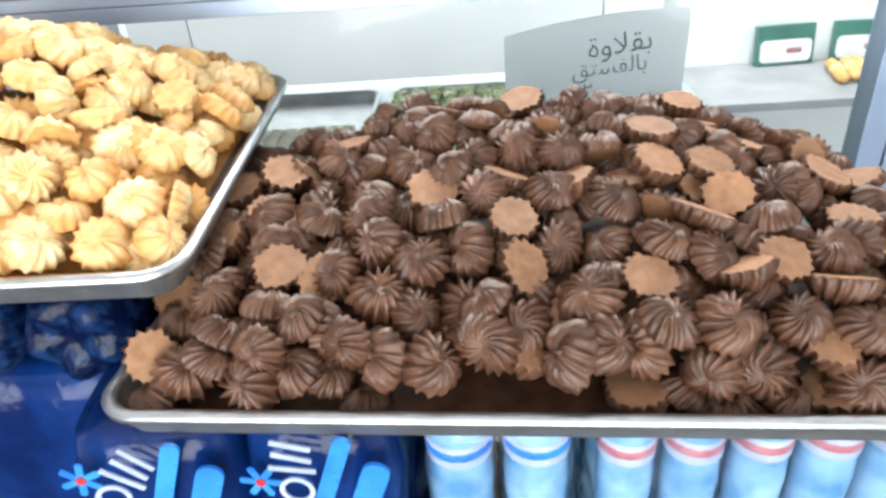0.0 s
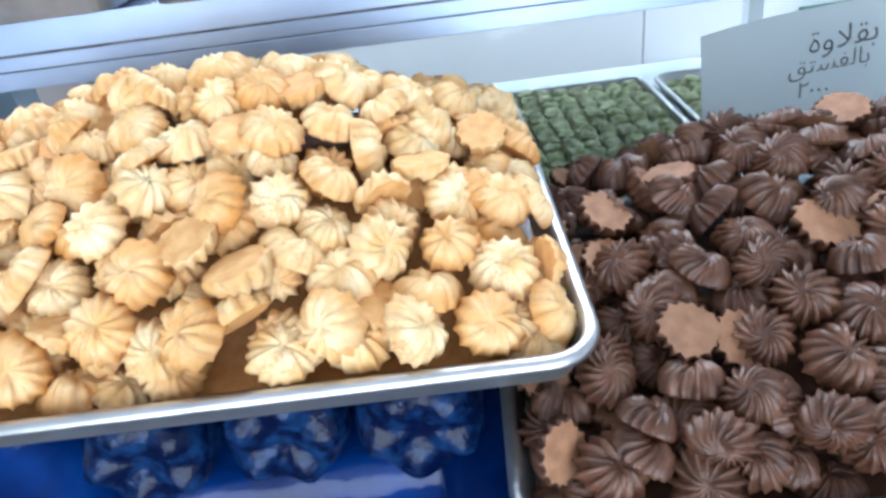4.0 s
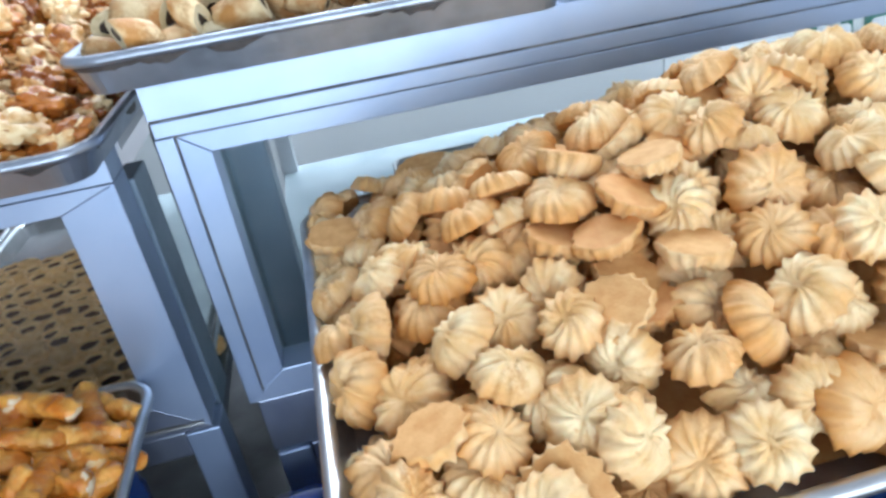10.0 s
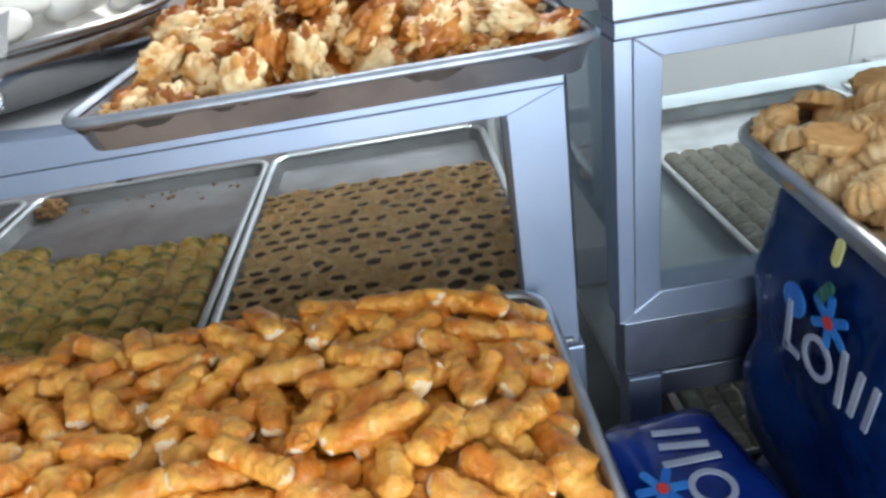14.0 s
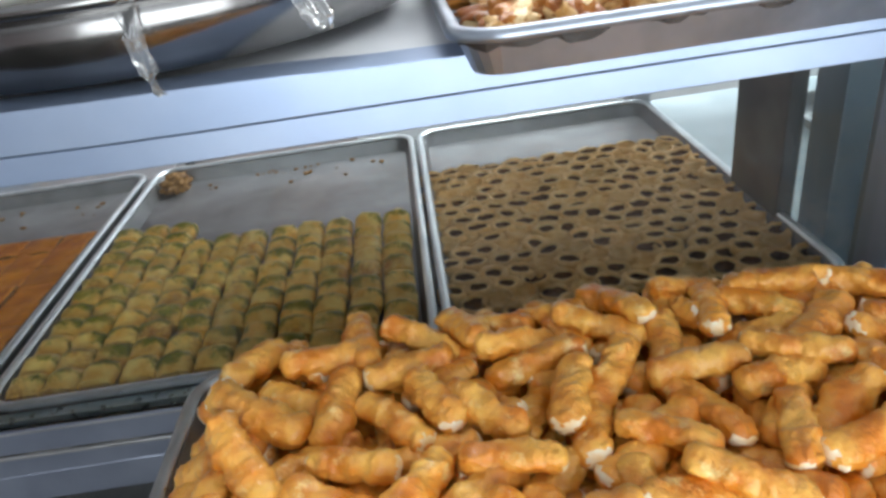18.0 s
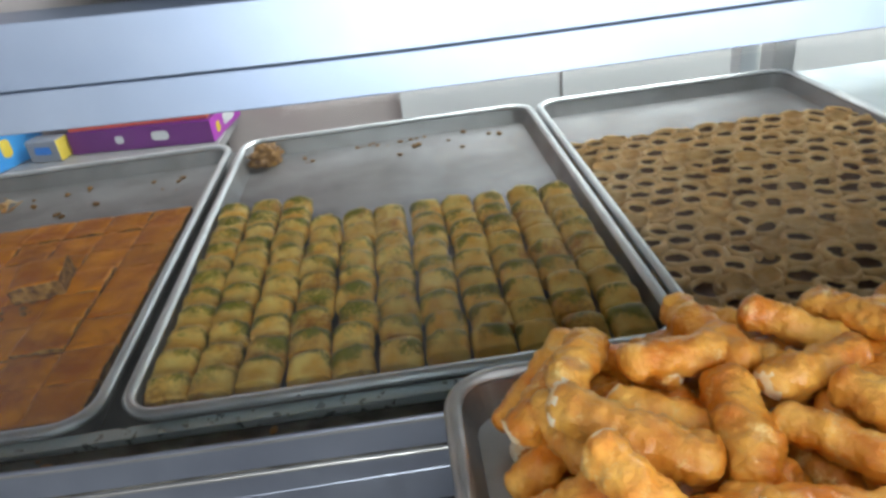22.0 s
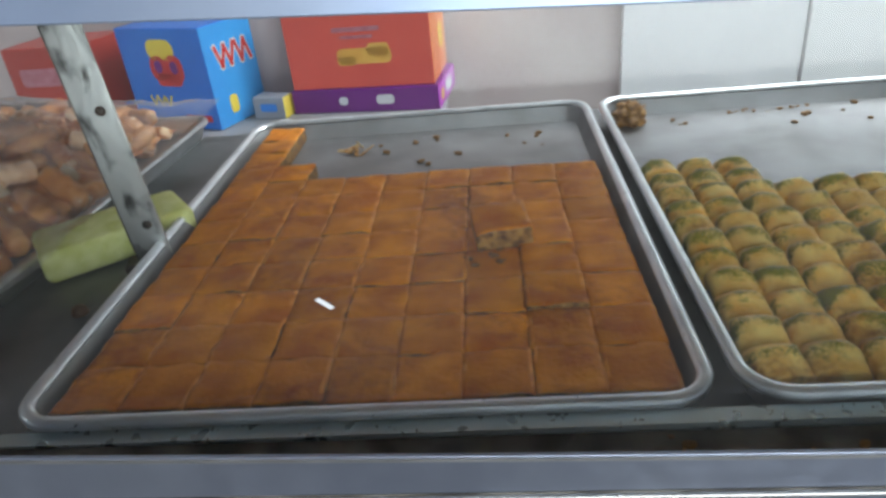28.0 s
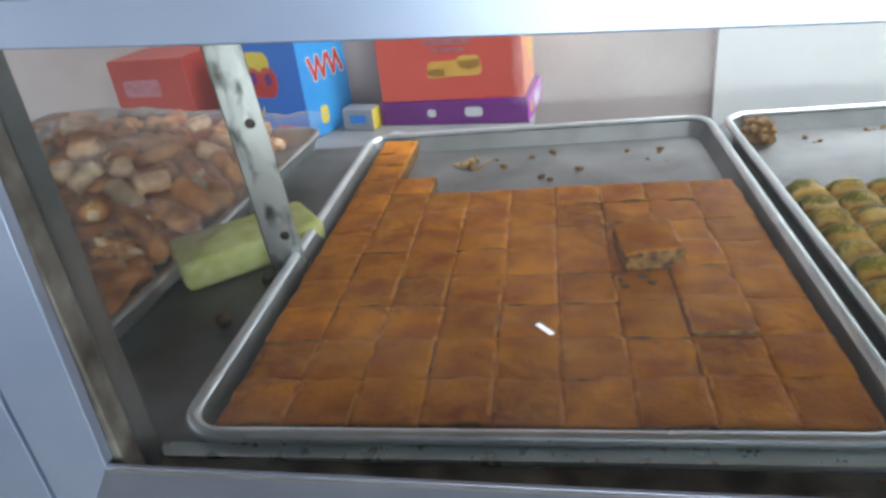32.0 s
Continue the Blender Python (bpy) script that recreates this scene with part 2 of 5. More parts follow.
def toasted(m, color, r0, r1, edge, top):
    """Browns the outer edge of a round biscuit, and some biscuits more than others."""
    n, l = m.node_tree.nodes, m.node_tree.links
    p = n["Principled BSDF"]
    was = p.inputs["Base Color"].links[0].from_socket
    tc, oi = n.new("ShaderNodeTexCoord"), n.new("ShaderNodeObjectInfo")
    sep, ln = n.new("ShaderNodeVectorMath"), n.new("ShaderNodeVectorMath")
    sep.operation, ln.operation = "MULTIPLY", "LENGTH"
    l.new(tc.outputs["Object"], sep.inputs[0])
    sep.inputs[1].default_value = (1, 1, 0)
    l.new(sep.outputs[0], ln.inputs[0])
    a, c = n.new("ShaderNodeMapRange"), n.new("ShaderNodeMapRange")
    l.new(ln.outputs["Value"], a.inputs[0])
    a.inputs[1].default_value, a.inputs[2].default_value, a.inputs[4].default_value = r0, r1, edge
    l.new(oi.outputs["Random"], c.inputs[0])
    c.inputs[1].default_value, c.inputs[2].default_value, c.inputs[4].default_value = 0.45, 1.0, top
    add, mix = n.new("ShaderNodeMath"), n.new("ShaderNodeMixRGB")
    add.use_clamp = True
    l.new(a.outputs[0], add.inputs[0])
    l.new(c.outputs[0], add.inputs[1])
    l.new(add.outputs[0], mix.inputs[0])
    l.new(was, mix.inputs[1])
    mix.inputs[2].default_value = (*color, 1)
    l.new(mix.outputs[0], p.inputs["Base Color"])


toasted(BUTTER, (0.62, 0.28, 0.07), 0.016, 0.027, 0.60, 0.60)
toasted(BUTTER_BASE, (0.48, 0.17, 0.045), 0.018, 0.030, 0.15, 0.65)
toasted(CHOC, (0.05, 0.02, 0.012), 0.016, 0.030, 0.0, 0.6)
dusted(BUTTER, (0.60, 0.28, 0.08), 30, 0.82, 1.08)
dusted(STEEL_OLD, (0.06, 0.05, 0.045), 10, 0.97, 1.05)
dusted(FRIED, (0.96, 0.66, 0.26), 75, 0.84, 1.02)
dusted(ROLL, (0.50, 0.20, 0.03), 18, 0.78, 1.0)
dusted(ROLL, (0.22, 0.20, 0.010), 40, 0.58, 0.74, 19.0)
dusted(BAKLAVA, (0.30, 0.072, 0.008), 9, 0.76, 1.06)
SESAME = mat("sesame_biscuit", (0.82, 0.46, 0.16), (0.95, 0.65, 0.30), 0.6, 0, 90, 0.4, 400, 0.1)
DATE = mat("dark_date_filling", (0.10, 0.040, 0.014), (0.17, 0.075, 0.03), 0.5, 0, 90, 0.4, 300)
PALE = mat("pale_filo", (0.58, 0.45, 0.24), (0.76, 0.64, 0.42), 0.55, 0, 60, 0.4, 300, 0.1)
WALNUT = mat("caramel_walnut", (0.30, 0.075, 0.006), (0.62, 0.24, 0.045), 0.34, 0, 45, 0.5, 260, 0.2, coat=0.2, low=0.40, high=0.68, spec=0.4)
SUGAR = mat("white_sugar_coating", (0.72, 0.70, 0.66), (0.80, 0.79, 0.76), 0.5, 0, 20, 0.15, 120, 0.05, sss=0.1)
PASTRY = mat("rolled_pastry", (0.50, 0.23, 0.06), (0.84, 0.64, 0.36), 0.6, 0, 42, 0.5, 260, 0.2, low=0.40, high=0.62)
dusted(PASTRY, (0.42, 0.17, 0.04), 22, 0.72, 0.98)
BLACK = mat("dark_poppy_filling", (0.015, 0.010, 0.008), (0.05, 0.03, 0.02), 0.5, 0, 90, 0.4, 300)


# ---- mesh helpers ----
def finish(bm, smooth=False):
    bmesh.ops.recalc_face_normals(bm, faces=bm.faces)
    for f in bm.faces:
        f.smooth = smooth
    return bm


def mesh_of(name, bm, *mats):
    me = bpy.data.meshes.new(name)
    bm.to_mesh(me)
    bm.free()
    for m in mats:
        me.materials.append(m)
    return me


def part(name, bm, material, parent, label=""):
    mats = material if isinstance(material, (list, tuple)) else (material,)
    ob = new(name, mesh_of(name, bm, *mats))
    ob.parent = parent
    if label:
        ob["label"] = label
    return ob


def thing(name, label, category, m=None, group="", kind=""):
    ob = new(name)
    ob.empty_display_size = 0.05
    if m is not None:
        ob.matrix_basis = m
    return tagged(ob, label, category, group, kind)


def solid(name, bm, material, label, category, m=None, group="", kind=""):
    mats = material if isinstance(material, (list, tuple)) else (material,)
    ob = new(name, mesh_of(name, bm, *mats))
    if m is not None:
        ob.matrix_basis = m
    return tagged(ob, label, category, group, kind)


def box(bm, x0, x1, y0, y1, z0, z1, bevel=0.0):
    vs = [bm.verts.new((x, y, z)) for z in (z0, z1) for y in (y0, y1) for x in (x0, x1)]
    fs = [bm.faces.new([vs[i] for i in f]) for f in ((0, 2, 3, 1), (4, 5, 7, 6), (0, 1, 5, 4), (2, 6, 7, 3), (0, 4, 6, 2), (1, 3, 7, 5))]
    if bevel:
        es = list({e for f in fs for e in f.edges})
        bmesh.ops.bevel(bm, geom=es, offset=bevel, segments=2, profile=0.5, affect="EDGES")
    return bm


def boxed(x0, x1, y0, y1, z0, z1, bevel=0.0):
    return box(bmesh.new(), x0, x1, y0, y1, z0, z1, bevel)


def prism(pts, y0, y1, bevel=0.0):
    """A polygon in x and z, from y0 to y1."""
    bm = bmesh.new()
    a = [bm.verts.new((x, y0, z)) for x, z in pts]
    b = [bm.verts.new((x, y1, z)) for x, z in pts]
    bm.faces.new(a)
    bm.faces.new(b[::-1])
    for i in range(len(pts)):
        j = (i + 1) % len(pts)
        bm.faces.new((a[j], a[i], b[i], b[j]))
    bmesh.ops.recalc_face_normals(bm, faces=bm.faces)
    if bevel:
        bmesh.ops.bevel(bm, geom=list(bm.edges), offset=bevel, segments=2, profile=0.5, affect="EDGES")
    return bm


def ring(w, d, r, n=6):
    out = []
    for cx, cy, a0 in ((w / 2 - r, d / 2 - r, 0), (-w / 2 + r, d / 2 - r, 90), (-w / 2 + r, -d / 2 + r, 180), (w / 2 - r, -d / 2 + r, 270)):
        for i in range(n + 1):
            a = radians(a0 + 90 * i / n)
            out.append((cx + r * math.cos(a), cy + r * math.sin(a)))
    return out


def loft(bm, rings, close_first=False, close_last=False):
    rows = [[bm.verts.new(p) for p in rg] for rg in rings]
    for a, b in zip(rows, rows[1:]):
        for i in range(len(a)):
            j = (i + 1) % len(a)
            bm.faces.new((a[i], a[j], b[j], b[i]))
    if close_first:
        bm.faces.new(rows[0][::-1])
    if close_last:
        bm.faces.new(rows[-1])
    return rows


def tray(label, x0, x1, y0, y1, rim, h=0.028, r=0.035, material=None, group="baking trays", turn=0.0):
    """A pressed sheet pan with sloped sides and a rolled rim; rim: the height of its top."""
    w, d = x1 - x0, y1 - y0
    base = rim - h
    t = thing("baking_tray", label, "tray", pose((x0 + x1) / 2, (y0 + y1) / 2, base, 0, 0, turn), group)
    m = material or STEEL
    prof = [(0.014, 0.0), (0.006, h - 0.006), (0.010, h - 0.006), (0.018, 0.0025)]
    bm = bmesh.new()
    loft(bm, [[(x, y, z) for x, y in ring(w - 2 * i, d - 2 * i, max(0.008, r - i))] for i, z in prof], True, True)
    part("pan", finish(bm, False), m, t)
    bm = bmesh.new()
    prof = [(0.006, h - 0.008), (0.0005, h - 0.007), (0.0, h - 0.003), (0.003, h), (0.008, h), (0.0105, h - 0.004)]
    loft(bm, [[(x, y, z) for x, y in ring(w - 2 * i, d - 2 * i, r - i)] for i, z in prof])
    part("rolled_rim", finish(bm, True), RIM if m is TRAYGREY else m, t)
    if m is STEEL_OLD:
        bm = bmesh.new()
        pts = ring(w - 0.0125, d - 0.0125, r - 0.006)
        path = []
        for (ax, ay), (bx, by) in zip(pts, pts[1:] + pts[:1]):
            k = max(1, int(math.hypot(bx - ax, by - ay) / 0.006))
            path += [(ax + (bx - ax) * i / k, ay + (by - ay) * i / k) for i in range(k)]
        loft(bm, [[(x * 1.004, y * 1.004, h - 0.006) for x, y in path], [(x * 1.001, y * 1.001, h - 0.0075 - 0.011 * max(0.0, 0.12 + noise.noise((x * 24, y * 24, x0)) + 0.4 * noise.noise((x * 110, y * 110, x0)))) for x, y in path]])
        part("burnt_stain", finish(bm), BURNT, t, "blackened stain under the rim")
    return t


def pane(x0, x1, y0, y1, z0, z1, axis):
    """A glass pane whose one large face reflects and whose other faces only let light through."""
    bm = finish(boxed(x0, x1, y0, y1, z0, z1))
    for f in bm.faces:
        f.material_index = 0 if f.normal[axis] < -0.9 else 1
    return bm


def clamp(v):
    return max(0.0, min(1.0, v))


# ---- room ----
def structure(name, bm, material, label, category):
    return solid(name, finish(bm), material, label, category, kind="structure")


structure("floor", boxed(-4.0, 3.0, -3.6, 2.1, -0.1, 0.0), FLOORM, "worn dark stone floor of the pastry shop", "floor")
structure("ceiling", boxed(-4.1, 3.1, -3.7, 2.2, 2.9, 3.0), WALL, "plain white painted shop ceiling", "ceiling")
structure("wall_back", boxed(-4.0, 3.0, 1.80, 2.1, 0.0, 2.9), WALL_PINK, "dull beige painted back wall of the shop", "wall")
structure("wall_left", boxed(-4.1, -4.0, -3.6, 2.1, 0.0, 2.9), WALL, "white painted side wall of the shop", "wall")
structure("wall_right", boxed(3.0, 3.1, -3.6, 2.1, 0.0, 2.9), WALL, "white painted side wall of the shop", "wall")
bm = bmesh.new()
box(bm, -4.0, -1.6, -3.6, -3.5, 0.0, 2.9)
box(bm, 2.0, 3.0, -3.6, -3.5, 0.0, 2.9)
box(bm, -1.6, 2.0, -3.6, -3.5, 2.62, 2.9)
box(bm, -1.6, 2.0, -3.6, -3.5, 0.0, 0.28)
structure("wall_front", bm, WALL_PINK, "white front wall around the wide shopfront opening", "wall")
structure("ground", boxed(-60, 60, -80, -3.6, -0.15, -0.02), FLOORM, "grey paving outside the shopfront", "ground")
structure("wall_panel", boxed(-0.905, -0.385, 1.780, 1.798, 0.0, 2.4, 0.003), WALL, "white smooth panel on the back wall", "wall panel")
structure("wall_panel", boxed(-0.380, 1.155, 1.774, 1.798, 0.0, 2.4, 0.003), WALL_BRIGHT, "bright white panel on the back wall", "wall panel")
structure("wall_panel", boxed(1.160, 2.95, 1.776, 1.798, 0.0, 2.4, 0.003), WALL_BRIGHT, "bright white panel on the back wall", "wall panel")


# ---- display cases ----
def frame_member(parent, name, pts, label=""):
    return part(name, finish(prism(pts, -0.035, 0.005, 0.0007)), ALU, parent, label)


def case_front(parent, xo0, xo1, xi0, xi1, zt, zg, zi, zb, zo, drop=0.0, back=0.005, lip=0.0):
    """Mitred front frame: outer and inner x, top, groove, inner top, inner bottom, outer bottom; drop: how much lower the right end is."""
    k = drop / (xo1 - xo0)
    f = lambda x: -k * (x - xo0)
    z2 = zg - 0.0008
    frame_member(parent, "top_strip", [(xo0, zg + f(xo0)), (xo1, zg + f(xo1)), (xo1, zt + f(xo1)), (xo0, zt + f(xo0))])
    frame_member(parent, "top_rail", [(xi0, zi + f(xi0)), (xi1, zi + f(xi1)), (xo1, z2 + f(xo1)), (xo0, z2 + f(xo0))])
    part("post", finish(prism([(xo0, zo), (xi0, zb), (xi0, zi + f(xi0)), (xo0, z2 + f(xo0))], -0.035, back, 0.0007)), ALU, parent)
    frame_member(parent, "post", [(xo1, zo), (xo1, z2 + f(xo1)), (xi1, zi + f(xi1)), (xi1, zb - lip)])
    part("bottom_rail", finish(prism([(xo0, zo), (xo1, zo), (xi1, zb - lip), (xi0, zb)], -0.035, back, 0.0015)), ALU_LOW, parent)


def case_rest(c, xo0, xo1, zt, zo, shelf, depth, roof, low, sheet, rear):
    """Shelf, top, posts and the lower half behind the front frame."""
    part("top_panel", finish(boxed(xo0 + 0.003, xo1 - 0.003, 0.006, depth, roof, zt)), INNER, c, "dusty white top panel")
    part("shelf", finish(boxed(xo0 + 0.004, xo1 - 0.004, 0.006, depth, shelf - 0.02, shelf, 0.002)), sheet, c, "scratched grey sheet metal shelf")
    for x0, x1 in ((xo0, xo0 + 0.035), (xo1 - 0.035, xo1)):
        part("rear_post", finish(boxed(x0, x1, depth - 0.04, depth, 0.08, roof - 0.001, 0.002)), rear, c)
        part("lower_post", finish(boxed(x0, x1, -0.034, 0.004, 0.08, zo - 0.002, 0.002)), ALU, c)
    part("middle_rail", finish(boxed(xo0 + 0.036, xo1 - 0.036, -0.030, 0.004, zo - 0.034, zo - 0.002, 0.002)), ALU_LOW, c)
    part("lower_rail", finish(boxed(xo0 + 0.036, xo1 - 0.036, -0.034, 0.004, 0.08, 0.14, 0.002)), ALU, c)
    part("lower_shelf", finish(boxed(xo0 + 0.005, xo1 - 0.005, 0.006, depth, low - 0.02, low)), SHELF, c)
    part("plinth", finish(boxed(xo0 + 0.005, xo1 - 0.005, 0.0, depth, 0.0, 0.079)), ALU_DARK, c)
    g = part("lower_glass", pane(xo0 + 0.036, xo1 - 0.036, -0.012, -0.008, 0.14, zo - 0.034, 1), (GLASS, CLEAR), c)
    g.visible_shadow = False


def front_glass(c, xi0, xi1, zb, z0, z1):
    bm = prism([(xi0 - 0.006, zb - 0.006), (xi1 + 0.006, zb - 0.006), (xi1 + 0.006, z1 + 0.004), (xi0 - 0.006, z0 + 0.004)], -0.012, -0.008)
    for f in bm.faces:
        f.material_index = 0 if f.normal.y < -0.9 else 1
    g = part("glass_pane", bm, (GLASS, CLEAR), c, "smudged clear front glass")
    g.visible_shadow = False


case_b = thing("display_case", "grey aluminium glass pastry case full of baklava trays", "display case", group="glass pastry cases")


def rail_low(x):
    """The lower edge of the top rail, which sags a little in the middle."""
    return 1.2692 + 0.028 * clamp((-0.85 - x) / 0.7) ** 1.5 + (0.0035 if x < -1.55 else 0.0)


def rail_top(x):
    return rail_low(x) + 0.0440 + 0.005 * clamp((-0.70 - x) / 0.1)


def rail_foot(x):
    """The upper edge of the bottom rail, bent up towards the left end."""
    return 1.058 + 0.0098 * (-0.344 - x) / 0.8 + 0.0115 * clamp((-1.10 - x) / 0.51) ** 1.3


FOOT = [-1.612 + 1.268 * k / 24 for k in range(25)]
XS = [-1.50 + 0.06 * k for k in range(19)]
frame_member(case_b, "top_strip", [(x, rail_low(x) + 0.0198) for x in [-1.652] + XS + [-0.294]] + [(x, rail_top(x)) for x in [-0.294] + XS[::-1] + [-1.652]])
frame_member(case_b, "top_rail", [(x, rail_low(x)) for x in [-1.604] + XS + [-0.344]] + [(x, rail_low(x) + 0.0190) for x in [-0.294] + XS[::-1] + [-1.652]])
part("post", finish(prism([(-1.652, 1.020), (-1.612, rail_foot(-1.612)), (-1.604, rail_low(-1.604)), (-1.652, rail_low(-1.652) + 0.019)], -0.035, -0.028, 0.0007)), ALU, case_b)
frame_member(case_b, "post", [(-0.294, 1.020), (-0.294, rail_low(-0.294) + 0.019), (-0.344, rail_low(-0.344)), (-0.344, 1.058)])
part("bottom_rail", finish(prism([(-1.652, 1.020), (-0.294, 1.020)] + [(x, rail_foot(x)) for x in FOOT[::-1]], -0.035, -0.0325, 0.0003)), ALU_LOW, case_b)
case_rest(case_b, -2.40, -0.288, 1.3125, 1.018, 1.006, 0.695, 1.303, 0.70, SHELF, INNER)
front_glass(case_b, -1.606, -0.344, 1.058, 1.296, 1.2655)
# the next pane of the same case
case_front(case_b, -2.40, -1.655, -2.35, -1.695, 1.347, 1.317, 1.304, 1.056, 1.018, 0.014)
front_glass(case_b, -2.35, -1.695, 1.056, 1.303, 1.291)
# grimy sill channel and the strip under the bottom rail
sill_z = lambda x: 1.0235 - 0.0085 * (x + 1.650)
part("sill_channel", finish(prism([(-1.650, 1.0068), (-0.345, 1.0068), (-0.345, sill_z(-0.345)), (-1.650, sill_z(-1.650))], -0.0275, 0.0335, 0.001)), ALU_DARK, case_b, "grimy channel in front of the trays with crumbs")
bm = bmesh.new()
loft(bm, [[(x, 0.034, 1.0068), (x, 0.0460, 1.0066), (x, 0.0460, 1.0245), (x, 0.0340, 1.0240)] for x in (-1.640, -0.345)], True, True)
part("sill_ledge", finish(bm), LEDGE, case_b, "pale blue-grey ledge in front of the trays")
part("rail_bead", finish(prism([(-1.640, 1.0490), (-0.300, 1.0255), (-0.300, 1.0285), (-1.640, 1.0520)], -0.0375, -0.0352, 0.0008)), STEEL, case_b, "thin shiny bead along the rail")
# Raised dark strip that draws the shade of a groove.
part("rail_groove", finish(prism([(-1.640, 1.0525), (-0.300, 1.0290), (-0.300, 1.0305), (-1.640, 1.0540)], -0.0358, -0.0351, 0.0002)), ALU_DARK, case_b, "dark strip drawn as a shaded groove above the bead")
part("rail_edge", finish(prism([(x, rail_foot(x) - 0.0026) for x in FOOT] + [(x, rail_foot(x) - 0.0008) for x in FOOT[::-1]], -0.0362, -0.0351)), STEEL, case_b, "thin bright edge of the rail")
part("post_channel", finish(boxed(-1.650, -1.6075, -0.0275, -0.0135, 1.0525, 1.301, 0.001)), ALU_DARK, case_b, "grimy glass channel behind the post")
part("inner_post", finish(boxed(-1.650, -1.6085, -0.0130, 0.0045, 1.0525, 1.301, 0.0015)), SHELF, case_b, "dull grey inner post")
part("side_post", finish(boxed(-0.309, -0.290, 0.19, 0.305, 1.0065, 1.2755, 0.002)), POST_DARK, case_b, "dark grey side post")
part("side_post", finish(boxed(-0.309, -0.290, 0.0065, 0.06, 1.0065, 1.2755, 0.002)), ALU_SHADED, case_b)
g = part("side_glass", pane(-0.300, -0.296, 0.061, 0.189, 1.0065, 1.2755, 0), (GLASS, CLEAR), case_b)
g.visible_shadow = False

case_a = thing("display_case", "grey aluminium glass pastry case behind cookie trays", "display case", group="glass pastry cases")
# fixed outer frame: two top strips and a stile at each end
frame_member(case_a, "top_strip", [(-0.252, 1.3315), (1.178, 1.3315), (1.178, 1.362), (-0.252, 1.362)])
frame_member(case_a, "second_strip", [(-0.251, 1.3165), (1.177, 1.3145), (1.177, 1.3295), (-0.251, 1.3295)])
frame_member(case_a, "post", [(-0.252, 1.034), (-0.2365, 1.044), (-0.2365, 1.3155), (-0.252, 1.3155)])
frame_member(case_a, "post", [(1.160, 1.042), (1.178, 1.034), (1.178, 1.3135), (1.160, 1.3135)])
# sliding pane frame with mitred corners, a hair behind the outer frame
for nm, pts in (("top_rail", [(-0.2345, 1.3150), (-0.2105, 1.2970), (1.128, 1.2965), (1.158, 1.3130)]),
                ("pane_stile", [(-0.2350, 1.0450), (-0.2105, 1.0670), (-0.2105, 1.2962), (-0.2350, 1.3145)]),
                ("pane_stile", [(1.128, 1.0670), (1.158, 1.0450), (1.158, 1.3125), (1.128, 1.2957)])):
    part(nm, finish(prism(pts, -0.033, 0.004, 0.0007)), ALU, case_a)
part("bottom_rail", finish(prism([(-0.252, 1.0332), (1.178, 1.0332), (1.128, 1.0662), (-0.2105, 1.0662)], -0.034, 0.004, 0.0012)), ALU, case_a)
part("apron", finish(boxed(-0.246, 1.172, -0.029, 0.0, 0.962, 1.0300, 0.0015)), ALU_LOW, case_a, "lower grey aluminium rail")
# Slot and groove strips are dark in place of the shade inside them.
part("apron_slot", finish(boxed(-0.160, 1.10, -0.0300, -0.0292, 1.0135, 1.0165)), ALU_DARK, case_a, "dark strip drawn as a shaded slot along the lower rail")
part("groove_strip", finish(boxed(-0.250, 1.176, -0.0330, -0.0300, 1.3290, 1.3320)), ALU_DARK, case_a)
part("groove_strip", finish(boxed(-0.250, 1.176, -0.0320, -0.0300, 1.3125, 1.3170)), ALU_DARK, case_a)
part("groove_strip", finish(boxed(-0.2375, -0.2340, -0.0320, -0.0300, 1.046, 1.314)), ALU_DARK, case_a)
case_rest(case_a, -0.243, 1.17, 1.356, 0.962, 0.925, 0.95, 1.332, 0.66, SHELF_PALE, INNER)
front_glass(case_a, -0.2105, 1.128, 1.067, 1.296, 1.296)
# inner side of the case: trim, pane and a rear post
part("side_trim", finish(boxed(-0.2385, -0.2200, 0.006, 0.030, 0.9265, 1.3290, 0.0015)), ALU, case_a)
part("side_post", finish(boxed(-0.2385, -0.1920, 0.205, 0.262, 0.9265, 1.3290, 0.0015)), ALU_SHADED, case_a, "blue-grey inner post with shade in its colour")
g = part("side_glass", pane(-0.2375, -0.2335, 0.031, 0.204, 0.9265, 1.3290, 0), (GLASS, CLEAR), case_a)
g.visible_shadow = False

# ---- trays ----
# the tray of butter cookies rises towards the back
raised = pose(0, -0.427, 1.201, 3.8, 0, 0) @ pose(0, 0.427, -1.201)
t = tray("aluminium baking tray heaped with butter cookies", -0.155, 0.455, -0.427, -0.03, 1.205)
t.matrix_basis = raised @ t.matrix_basis
tray("aluminium baking tray heaped with chocolate cookies", 0.397, 1.007, -0.500, -0.110, 1.129, turn=-3.5)
tray("aluminium baking tray heaped with fried syrup fingers", -0.905, -0.325, -0.33, -0.03, 1.095)
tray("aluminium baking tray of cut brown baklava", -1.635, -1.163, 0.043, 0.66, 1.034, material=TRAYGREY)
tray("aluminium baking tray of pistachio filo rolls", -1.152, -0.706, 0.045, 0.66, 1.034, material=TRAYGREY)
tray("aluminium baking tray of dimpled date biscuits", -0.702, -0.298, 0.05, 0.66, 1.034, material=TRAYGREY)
tray("aluminium baking tray of pastries under plastic film", -2.165, -1.74, 0.13, 0.735, 1.034, turn=-4)
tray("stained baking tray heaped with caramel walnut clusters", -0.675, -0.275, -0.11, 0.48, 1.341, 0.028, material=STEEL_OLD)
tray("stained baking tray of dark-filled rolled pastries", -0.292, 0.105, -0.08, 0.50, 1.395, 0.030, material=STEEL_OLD)
